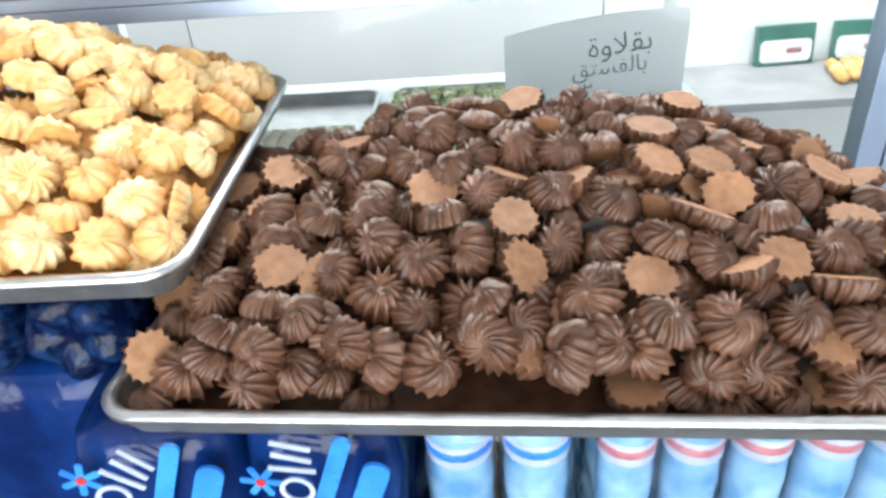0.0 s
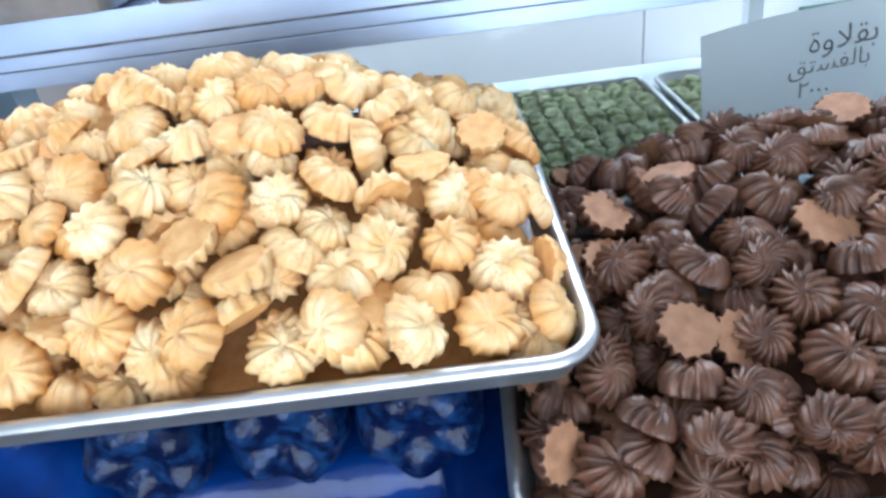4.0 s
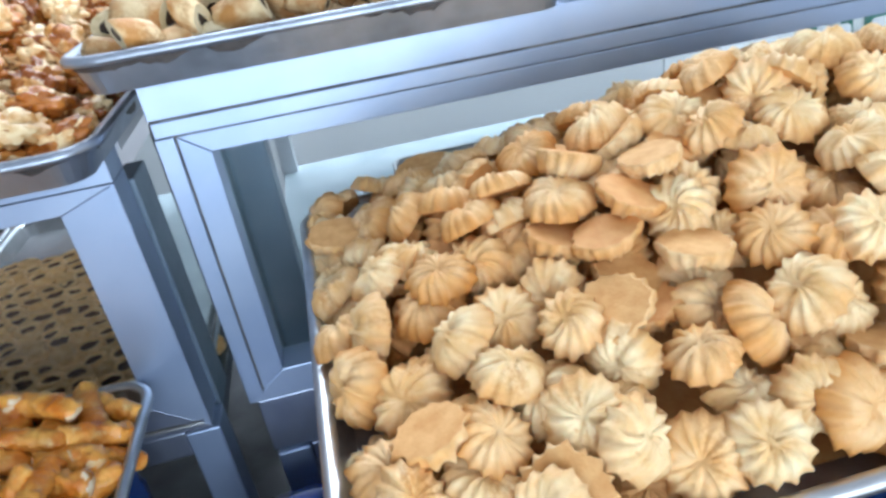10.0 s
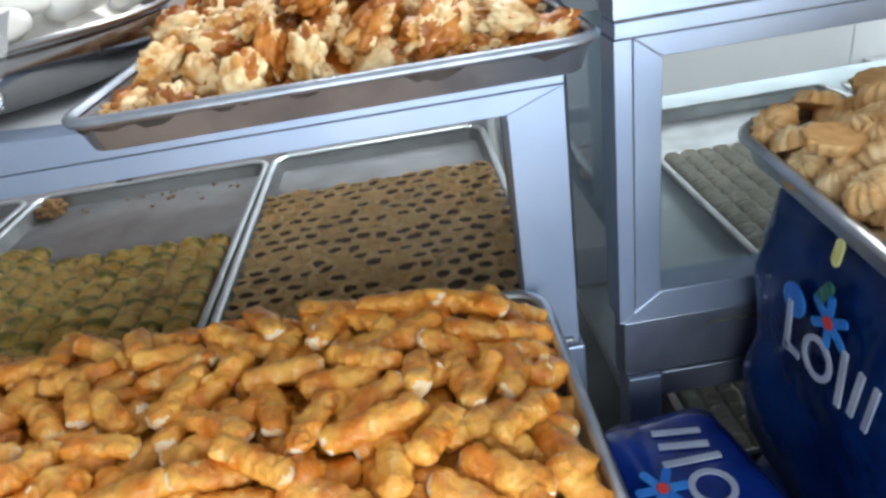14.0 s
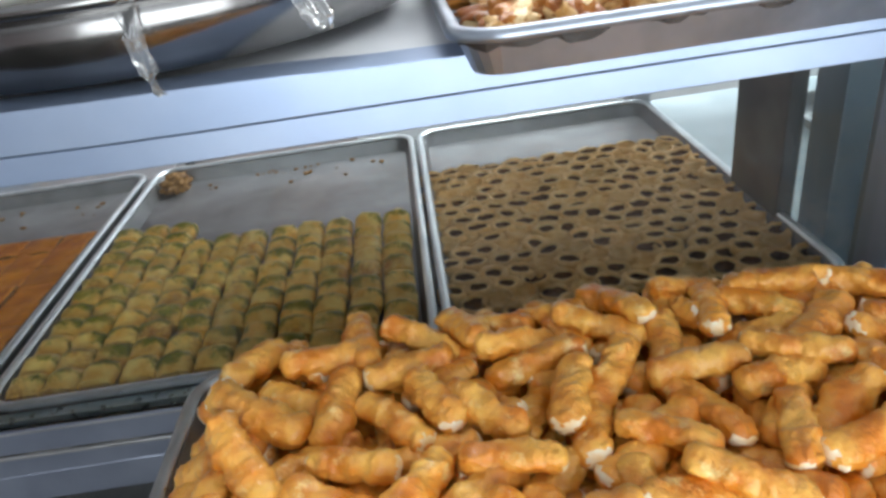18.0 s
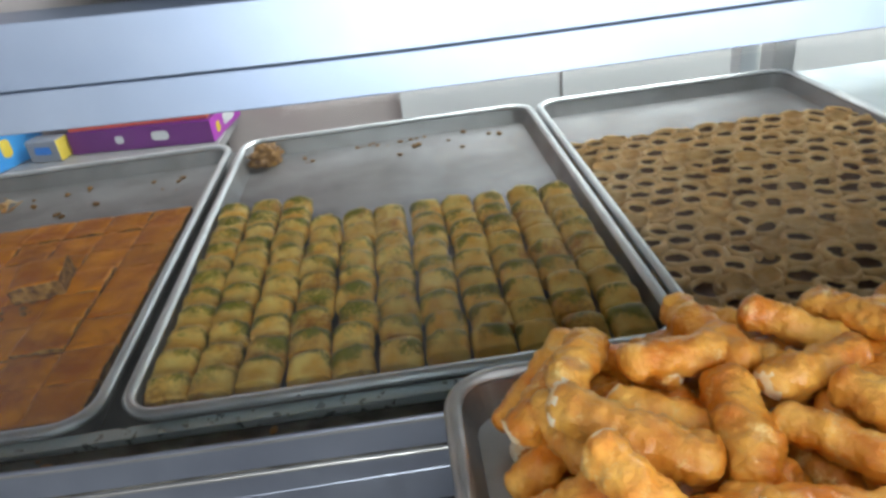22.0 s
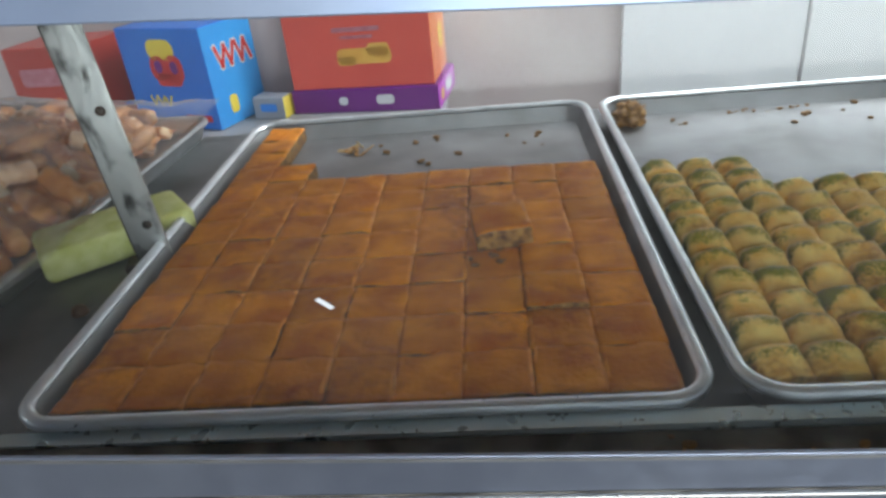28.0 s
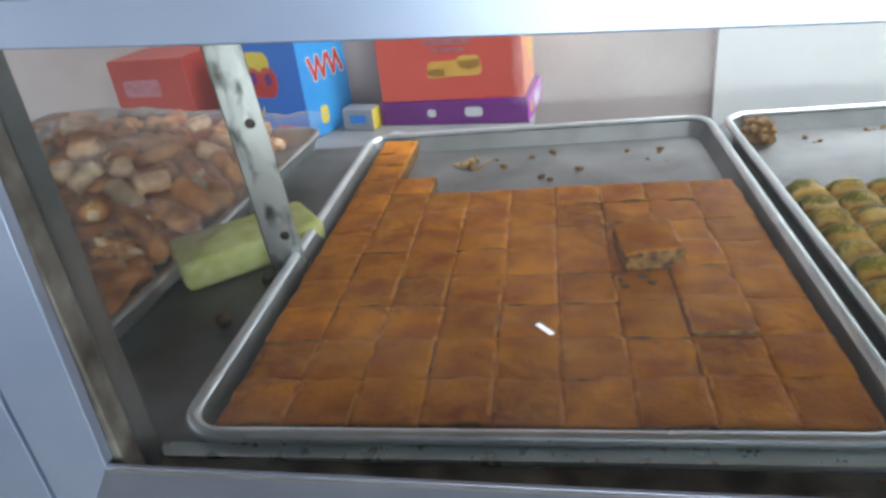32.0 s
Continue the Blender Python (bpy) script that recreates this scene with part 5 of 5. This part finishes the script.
bm = lathe([(0.02, 0.125), (0.10, 0.105), (0.17, 0.075), (0.222, 0.045), (0.215, 0.012), (0.02, 0.011)], 40, bx_, by_, bz_)
solid("sweet_heap", bm, SUGAR, "white sweets packed at the core of the heap", "sweet", kind="stuff")


def film_flap(label, x, y, z, w, ln, seed):
    """A crumpled flap of thin plastic that hangs over an edge and narrows to a tip."""
    bm = bmesh.new()
    nu, nv = 10, 12
    g = []
    for j in range(nv + 1):
        v = j / nv
        row = []
        for i in range(nu + 1):
            u = i / nu - 0.5
            ww = w * (1 - 0.85 * v ** 0.8)
            px = u * ww + 0.02 * v + 0.006 * noise.noise((u * 5, v * 4, seed))
            py = 0.05 * (1 - v) ** 2 - 0.010 * math.sin(v * 2.2) + 0.012 * noise.noise((u * 6 + seed, v * 5, 1)) * (0.3 + v)
            pz = -ln * v + 0.02 * (1 - v) ** 3 + 0.005 * noise.noise((u * 7, v * 6, seed + 2))
            row.append(bm.verts.new((px, py, pz)))
        g.append(row)
    for j in range(nv):
        for i in range(nu):
            bm.faces.new((g[j][i], g[j][i + 1], g[j + 1][i + 1], g[j + 1][i]))
    for f in bm.faces:
        f.smooth = True
    ob = solid("plastic_wrap", bm, WRAP, label, "plastic wrap", pose(x, y, z))
    ob.visible_shadow = False
    return ob


film_flap("thin crumpled plastic hanging over the basin rim", -0.868, -0.050, 1.384, 0.022, 0.062, 3)
film_flap("thin crumpled plastic hanging over the basin rim", -0.765, -0.022, 1.386, 0.060, 0.044, 8)

# ---- small dark pan under plastic on top of case B ----
pan = thing("round_pan", "small dark round pan of pale sweets under plastic", "pan", pose(-1.187, -0.052, 1.3225))
part("bowl", lathe([(0.078, 0.0), (0.086, 0.002), (0.090, 0.010), (0.094, 0.020), (0.089, 0.020), (0.084, 0.010), (0.07, 0.005)], 64), DARKPAN, pan)
bm = bmesh.new()
loft(bm, [[(r * math.cos(2 * math.pi * i / 48), r * math.sin(2 * math.pi * i / 48), z + 0.004 * noise.noise((5 * math.cos(2 * math.pi * i / 48), 5 * math.sin(2 * math.pi * i / 48), r * 50))) for i in range(48)] for r, z in ((0.084, 0.012), (0.07, 0.022), (0.045, 0.032), (0.015, 0.036))], False, True)
part("contents", finish(bm, True), SUGAR, pan, "pale sweets heaped in the pan")
bm = bmesh.new()
loft(bm, [[(r * math.cos(2 * math.pi * i / 60), r * math.sin(2 * math.pi * i / 60), z + 0.005 * noise.noise((9 * math.cos(2 * math.pi * i / 60), 9 * math.sin(2 * math.pi * i / 60), r * 50))) for i in range(60)] for r, z in ((0.094, 0.022), (0.088, 0.032), (0.065, 0.042), (0.03, 0.048))], False, True)
f = part("plastic_cover", finish(bm, True), WRAP, pan, "crinkled clear plastic cover")
f.visible_shadow = False


# ---- cartons ----
def carton(label, m, w, d, h, front, side, prints=()):
    """A folded carton; its front and its right side may have different colours. Prints: material, x, z, width, height, roundness, face."""
    c = thing("carton", label, "carton", m, "snack cartons")
    bm = boxed(-w / 2, w / 2, -d / 2, d / 2, 0, h, 0.002)
    finish(bm)
    for f in bm.faces:
        f.material_index = 1 if f.normal.x > 0.7 else 0
    part("box", bm, (front, side), c)
    part("lid_flap", finish(boxed(-w / 2 + 0.003, w / 2 - 0.003, -d / 2 + 0.003, 0.0, h, h + 0.0015)), front, c)
    for pm, x, z, pw, ph, pr, face in prints:
        q = pose(x, -d / 2 - 0.0003, z) if face == 0 else pose(w / 2 + 0.0003, x, z, 0, 0, 90)
        slab_at(c, "print", pm, q, pw, ph, 0.001, pr)
    return c


carton("white yellow and red snack carton behind the walnuts", pose(-0.56, 0.56, 1.319, 0, 0, 12), 0.17, 0.08, 0.24, WHITE, WHITE,
       ((RED, -0.02, 0.20, 0.06, 0.03, 0.006, 0), (RED, -0.01, 0.150, 0.10, 0.012, 0.003, 0), (RED, 0.0, 0.128, 0.055, 0.010, 0.003, 0), (RED, 0.015, 0.085, 0.06, 0.032, 0.004, 0), (YELLOW, 0.06, 0.20, 0.04, 0.05, 0.01, 0), (YELLOW, 0.07, 0.14, 0.025, 0.03, 0.008, 0)))

table = thing("table", "low grey table behind the pastry cases holding cartons", "table", pose(-1.75, 1.62, 0.0))
part("tabletop", finish(boxed(-1.2, 0.33, -0.28, 0.17, 0.735, 0.765, 0.003)), TABLE, table)
for lx, ly in ((-1.14, -0.22), (0.27, -0.22), (-1.14, 0.12), (0.27, 0.12)):
    part("leg", finish(boxed(lx - 0.02, lx + 0.02, ly - 0.02, ly + 0.02, 0.0, 0.734, 0.002)), ALU_DARK, table)
blue = carton("bright blue snack carton with red and yellow print", pose(-2.13, 1.62, 0.766, 0, 0, -22), 0.30, 0.20, 0.27, CARTON_BLUE, CARTON_LIGHT,
              ((YELLOW, 0.0, 0.215, 0.095, 0.055, 0.024, 0), (RED, -0.02, 0.165, 0.06, 0.07, 0.028, 0), (RED, 0.035, 0.163, 0.062, 0.078, 0.030, 0), (RED, 0.008, 0.135, 0.09, 0.035, 0.016, 0), (RED, 0.08, 0.03, 0.09, 0.018, 0.005, 0), (YELLOW, -0.03, 0.055, 0.032, 0.05, 0.012, 1)))
for k, (x, lean) in enumerate(((-0.050, -20), (-0.032, 20), (-0.014, -20), (0.004, 20), (0.030, -20), (0.048, 20), (0.066, -20))):
    q = pose(0.1503, x, 0.185, 0, 0, 90) @ pose(0, 0, 0, 0, lean, 0)
    slab_at(blue, "print_stroke", WHITE, q, 0.017, 0.074, 0.0008, 0.003)
    slab_at(blue, "print_stroke", RED, q @ pose(0, -0.0009, 0), 0.010, 0.066, 0.0008, 0.002)
for k in range(6):
    slab_at(blue, "print_stroke", YELLOW, pose(-0.075 + 0.013 * k, -0.1003, 0.075, 0, 24 if k % 2 else -24, 0), 0.006, 0.032, 0.001, 0.001)
for x, z in ((-0.02, 0.17), (0.035, 0.168)):
    slab_at(blue, "print", CARTON_PURPLE, pose(x, -0.1015, z), 0.026, 0.034, 0.0006, 0.012)
carton("purple and magenta chocolate carton under a red one", pose(-1.625, 1.66, 0.766, 0, 0, -8), 0.42, 0.24, 0.064, CARTON_PURPLE, CARTON_MAGENTA,
       ((WHITE, 0.06, 0.034, 0.05, 0.026, 0.01, 0), (WHITE, -0.06, 0.032, 0.025, 0.022, 0.008, 0), (WHITE, 0.02, 0.034, 0.09, 0.034, 0.01, 1), (YELLOW, -0.07, 0.03, 0.03, 0.03, 0.01, 1)))
carton("red and orange snack carton with a yellow picture", pose(-1.63, 1.66, 0.832, 0, 0, -6), 0.40, 0.22, 0.231, CARTON_CORAL, CARTON_ORANGE,
       ((STRAW, 0.015, 0.085, 0.15, 0.042, 0.016, 0), (STRAW, 0.055, 0.100, 0.06, 0.035, 0.012, 0), (STRAW, -0.035, 0.074, 0.05, 0.026, 0.010, 0), (FADED_RED, 0.0, 0.155, 0.13, 0.012, 0.004, 0), (FADED_RED, 0.0, 0.135, 0.09, 0.008, 0.003, 0), (YELLOW, 0.03, 0.10, 0.05, 0.07, 0.02, 1)))
carton("red snack carton darkened for its shadow, with a white label", pose(-2.505, 1.66, 0.766, 0, 0, -6), 0.25, 0.20, 0.24, CARTON_RED, CARTON_RED,
       ((FADED_RED, -0.03, 0.16, 0.12, 0.05, 0.01, 0), (WHITE, 0.0, 0.015, 0.23, 0.012, 0.002, 0)))
carton("small white and yellow carton beside a blue one", pose(-1.905, 1.57, 0.766, 0, 0, -12), 0.095, 0.06, 0.060, CARTON_DUN, YELLOW,
       ((PRINT_BLUE, 0.0, 0.032, 0.05, 0.022, 0.006, 0),))

# ---- inside case B ----
post_ = part("support_strip", finish(boxed(-0.0165, 0.0165, -0.0015, 0.0015, 0.0, 0.290, 0.0008)), BLADE, case_b, "stained steel support strip with dark holes")
post_.matrix_basis = pose(-1.637, 0.298, 1.0085, 0, -3.4, 14)
part("support_edge", finish(boxed(-0.0175, -0.0155, -0.0015, 0.020, 0.0, 0.290, 0.0006)), ALU_DARK, case_b, "blackened flange of the strip").matrix_basis = post_.matrix_basis
for hz in (0.045, 0.16, 0.24):
    part("hole", lathe([(0.004, -0.0022), (0.005, 0.0), (0.004, 0.0022)], 12), BLACK, case_b).matrix_basis = post_.matrix_basis @ pose(0.004, -0.001, hz, 90, 0, 0)
part("support_foot", finish(boxed(-0.030, 0.030, -0.012, 0.016, 0.0, 0.010, 0.003)), BLACK, case_b, "blackened foot of the strip").matrix_basis = pose(-1.637, 0.298, 1.0068, 0, 0, 14)
bm = boxed(-0.075, 0.075, -0.04, 0.04, 0.0, 0.034, 0.008)
for v in bm.verts:
    v.co += Vector((noise.noise(v.co * 30), noise.noise(v.co * 30 + Vector((4, 0, 0))), 0)) * 0.004
solid("sponge", finish(bm, True), SPONGE, "yellow green cleaning sponge on the metal shelf", "sponge", pose(-1.700, 0.345, 1.0065, 0, 0, 38))


def h_mixed(x, y):
    a, b, c, d = clamp((x + 2.14) / 0.10), clamp((-1.745 - x) / 0.22), clamp((y - 0.15) / 0.12), clamp((0.76 - y) / 0.22)
    return 1.034 + 0.084 * (a * b * c * d) ** 0.6


BEIGE = mat("pale_fried_sweet", (0.60, 0.34, 0.17), (0.86, 0.66, 0.42), 0.45, 0, 30, 0.4, 240, 0.2)
AMBER = mat("amber_fried_sweet", (0.40, 0.115, 0.022), (0.74, 0.34, 0.10), 0.38, 0, 40, 0.5, 240, 0.25, coat=0.3)
mixed = [stick(0.056 + 0.006 * (k % 3), 0.0145, k, (AMBER, BEIGE), 18, 26, 0.5) for k in (43, 44, 45, 46, 47)] + [cluster_mesh(41, (AMBER, BEIGE), 0.3), stick(0.044, 0.015, 48, (MIXED, BEIGE), 18, 22, 0.6)]
pile("fried_sweet", mixed, "small fried sweet in a tray under plastic", "sweet", "fried sweets under plastic", 190, -2.12, -1.785, 0.192, 0.70, 1.0085, 1.030, h_mixed, 45, 0.05, 0.1, 25, sizes=(0.85, 1.25), limit=460)
mound("sweet_heap", "packed fried sweets at the core of the heap", -2.125, -1.778, 0.188, 0.715, h_mixed, 0.03, 1.0085, AMBER)
bm = bmesh.new()
n = 60
g = []
for j in range(n + 1):
    y = 0.145 + 0.61 * j / n
    g.append([bm.verts.new((x, y, h_mixed(min(-1.74, max(-2.13, x)), max(0.165, y)) + 0.010 + 0.006 * noise.noise((x * 18, y * 18, 2)) + 0.005 * abs(noise.noise((x * 60 + y * 50, y * 14 - x * 14, 5))))) for x in (-2.155 + 0.435 * i / n for i in range(n + 1))])
for j in range(n):
    for i in range(n):
        bm.faces.new((g[j][i], g[j][i + 1], g[j + 1][i + 1], g[j + 1][i]))
for f in bm.faces:
    f.smooth = True
ob = solid("plastic_wrap", bm, COVER, "crinkled clear plastic film over a tray of sweets", "plastic wrap")
ob.visible_shadow = False

# crumbs in the emptied parts of the trays
rnd = random.Random(51)
bm = bmesh.new()
bmesh.ops.create_icosphere(bm, subdivisions=1, radius=1.0)
for v in bm.verts:
    v.co *= 1 + 0.4 * noise.noise(v.co * 2)
crumb = mesh_of("crumb", bm, BAKLAVA_SIDE)
for k in range(26):
    x, y = (rnd.uniform(-1.50, -1.23), rnd.uniform(0.50, 0.62)) if k < 15 else (rnd.uniform(-1.06, -0.76), rnd.uniform(0.56, 0.635))
    ob = new("crumb", crumb)
    s_ = rnd.uniform(0.0014, 0.0045)
    ob.matrix_basis = pose(x, y, 1.0088 + s_ * 0.35, 0, 0, rnd.uniform(0, 360)) @ Matrix.Diagonal((s_ * 1.5, s_, s_ * 0.6, 1))
    tagged(ob, "small brown pastry crumb on the bare tray", "crumb", "crumbs in the trays")
for k in range(12):
    ob = new("crumb", crumb)
    s_ = rnd.uniform(0.0012, 0.0034)
    ob.matrix_basis = pose(-1.300 + rnd.gauss(0, 0.022), 0.240 + rnd.gauss(0, 0.010), 1.0283 + s_ * 0.3, 0, 0, rnd.uniform(0, 360)) @ Matrix.Diagonal((s_ * 1.5, s_, s_ * 0.6, 1))
    tagged(ob, "small nut crumb lying on the baklava", "crumb", "crumbs in the trays")
for k in range(46):
    x, y = (rnd.uniform(-1.63, -0.40), rnd.uniform(-0.020, 0.030)) if k < 34 else (rnd.uniform(-0.98, -0.86), rnd.gauss(0.628, 0.006))
    ob = new("crumb", crumb)
    s_ = rnd.uniform(0.0012, 0.0034)
    ob.matrix_basis = pose(x, y, (sill_z(x) if k < 34 else 1.0088) + s_ * 0.35, 0, 0, rnd.uniform(0, 360)) @ Matrix.Diagonal((s_ * 1.6, s_, s_ * 0.6, 1))
    tagged(ob, "small brown pastry crumb on the grimy sill" if k < 34 else "small brown pastry crumb on the bare tray", "crumb", "crumbs in the trays")
bm = bmesh.new()
for k in range(7):
    m = pose(rnd.gauss(0, 0.008), rnd.gauss(0, 0.005), 0.003 + 0.004 * rnd.random(), rnd.uniform(-40, 40), rnd.uniform(-40, 40), rnd.uniform(0, 180))
    c_ = boxed(-0.012, 0.012, -0.0025, 0.0025, -0.0006, 0.0006)
    bmesh.ops.transform(c_, matrix=m, verts=c_.verts)
    t_ = bpy.data.meshes.new("t")
    c_.to_mesh(t_)
    c_.free()
    bm.from_mesh(t_)
    bpy.data.meshes.remove(t_)
solid("filo_scrap", finish(bm), PASTRY, "pale torn filo flakes on the bare tray", "crumb", pose(-1.478, 0.575, 1.0088))
bm = boxed(-0.0042, 0.0042, -0.0005, 0.0, -0.0013, 0.0013, 0.0002)
for v in bm.verts:
    v.co.z += 0.0012 * math.sin(v.co.x * 420) + (0.0010 if v.co.x > 0.002 else 0.0)
solid("paper_scrap", finish(bm), WHITE, "tiny scrap of white paper stuck on the glass", "paper scrap", pose(-1.380, -0.0125, 1.153, 0, 64, 0))
solid("red_crumb", lathe([(0.004, 0.0), (0.008, 0.003), (0.006, 0.009), (0.002, 0.011)], 10), DATE, "small dark red sweet crumb on the shelf", "crumb", pose(-1.675, 0.214, 1.0065))
solid("cloth_scrap", lathe([(0.028, 0.0), (0.03, 0.006), (0.02, 0.018), (0.006, 0.024)], 9), PAPER, "crumpled grey tissue beside the cartons", "tissue", pose(-1.60, 0.672, 1.0065))

# ---- inside case A ----
tray("aluminium baking tray of cream filo sweets on the case shelf", -0.004, 0.450, 0.150, 0.790, 0.953)
tray("aluminium baking tray of green pistachio sweets on the case shelf", 0.470, 0.850, 0.165, 0.790, 0.953)
tray("aluminium baking tray of pale green sweets on the case shelf", 0.865, 1.125, 0.165, 0.790, 0.953)
cream_rolls = [roll_mesh(0.030, 0.0140, s + 60) for s in range(3)]
for me in cream_rolls:
    me.materials[0] = CREAMROLL
rnd = random.Random(61)
for i in range(13):
    for j in range(12):
        ob = new("cream_roll", rnd.choice(cream_rolls))
        ob.matrix_basis = pose(0.032 + i * 0.0305, 0.196 + j * 0.0325, 0.9275 + rnd.uniform(0, 0.002), 0, 0, rnd.gauss(0, 3))
        tagged(ob, "small cream filo roll in neat rows", "sweet", "cream rolls in the case")


def crumbed_square(seed):
    """A square of pastry whose rounded top is covered in ground nuts."""
    bm = boxed(-0.0165, 0.0165, -0.0165, 0.0165, 0.0, 0.022)
    bmesh.ops.subdivide_edges(bm, edges=list(bm.edges), cuts=4, use_grid_fill=True)
    for v in bm.verts:
        e = max(abs(v.co.x), abs(v.co.y)) / 0.0165
        if v.co.z > 0.02:
            v.co.z += -0.006 * clamp((e - 0.45) / 0.55) ** 2 + 0.0060 * noise.noise(v.co * 110 + Vector((seed * 3.0, 0, 0)))
        v.co += Vector((noise.noise(v.co * 90 + Vector((seed, 1, 0))), noise.noise(v.co * 90 + Vector((seed, 7, 0))), 0)) * 0.0022
    return mesh_of("pistachio_square", finish(bm, True), GREEN)


squares = [crumbed_square(k) for k in range(5)]
for x0_, cols, rows_ in ((0.500, 9, 17), (0.893, 6, 16)):
    for i in range(cols):
        for j in range(rows_):
            ob = new("pistachio_square", rnd.choice(squares))
            ob.matrix_basis = pose(x0_ + i * 0.0385 + rnd.gauss(0, 0.0012), 0.205 + j * 0.0342 + rnd.gauss(0, 0.0012), 0.928 + rnd.uniform(0, 0.010), rnd.gauss(0, 9), rnd.gauss(0, 9), rnd.choice((0, 90, 180)) + rnd.gauss(0, 9))
            tagged(ob, "square sweet covered in ground green pistachio", "sweet", "pistachio sweets in the case")
# lower shelf of case A
tray("aluminium baking tray of cream sweets on the lower case shelf", -0.10, 0.35, 0.08, 0.62, 0.69)
for i in range(8):
    for j in range(9):
        ob = new("cream_roll", rnd.choice(cream_rolls))
        ob.matrix_basis = pose(-0.065 + i * 0.0305, 0.115 + j * 0.0305, 0.6645, 0, 0, rnd.gauss(0, 3))
        tagged(ob, "small cream filo roll in neat rows", "sweet", "cream rolls on the lower shelf")

# handwritten price sign behind the glass
sign = thing("price_sign", "handwritten white paper price sign behind the glass", "sign", pose(0.814, 0.077, 1.003))
bm = bmesh.new()
nu, nv = 12, 12
g = []
for j in range(nv + 1):
    v = j / nv
    row = []
    for i in range(nu + 1):
        u = i / nu
        top_z = 0.215 + 0.040 * math.sin(u * math.pi / 2)
        row.append(bm.verts.new((-0.105 + 0.228 * u, 0.014 * math.sin(u * 4 + v) * (0.3 + v) + 0.03 * (1 - u) ** 3 * v, 0.02 + (top_z - 0.02) * v)))
    g.append(row)
for j in range(nv):
    for i in range(nu):
        bm.faces.new((g[j][i], g[j][i + 1], g[j + 1][i + 1], g[j + 1][i]))
for f in bm.faces:
    f.smooth = True
part("paper", bm, PAPER, sign, "white paper with a curled corner")


def written(text, x, z, size, lean=0.0):
    """One line of pen writing on the sign; joined letter forms in the order in which they stand from left to right."""
    cu = bpy.data.curves.new("pen_writing", "FONT")
    cu.body, cu.size, cu.align_x, cu.align_y, cu.extrude, cu.offset = text, size, "CENTER", "CENTER", 0.0003, -0.0004
    cu.materials.append(INK)
    ob = new("pen_writing", cu)
    ob.parent = sign
    ob.matrix_basis = pose(x, -0.0185, z, 90, lean, 0)


written("\ufe93\ufeed\ufefc\ufed8\ufe91", 0.038, 0.212, 0.037, -6)
written("\ufed6\ufe98\ufeb4\ufed4\ufedf\ufe8e\ufe91", 0.026, 0.184, 0.029, -4)
written("\u0662\u0660\u0660\u0660", 0.012, 0.152, 0.030, 2)

# things on the far side, seen through case A
rear = thing("table", "low grey table against the white back wall", "table", pose(1.75, 1.62, 0.0))
part("tabletop", finish(boxed(-0.55, 0.9, -0.28, 0.15, 0.63, 0.66, 0.003)), TABLE, rear)
for lx, ly in ((-0.50, -0.22), (0.84, -0.22), (-0.50, 0.10), (0.84, 0.10)):
    part("leg", finish(boxed(lx - 0.02, lx + 0.02, ly - 0.02, ly + 0.02, 0.0, 0.629, 0.002)), ALU_DARK, rear)
for k, x in enumerate((1.82, 2.10)):
    carton("green and white snack packet against the wall", pose(x, 1.735, 0.661, -8, 0, 4 - 9 * k), 0.21, 0.03, 0.14, TEAL, TEAL, ((WHITE, 0.0, 0.05, 0.19, 0.08, 0.02, 0), (RED, 0.03, 0.05, 0.06, 0.02, 0.006, 0)))

golden = [stick(0.20, 0.022, s, (BUTTER, BUTTER)) for s in (81, 82)]
rnd = random.Random(83)
for k in range(7):
    ob = new("bread_stick", golden[k % 2])
    ob.matrix_basis = pose(1.93 + 0.05 * k, 1.56 + 0.01 * (k % 3), 0.682, rnd.uniform(0, 360), 0, 80 + rnd.gauss(0, 8))
    tagged(ob, "golden baked stick on the low rear table", "bread", "baked sticks on the rear table")
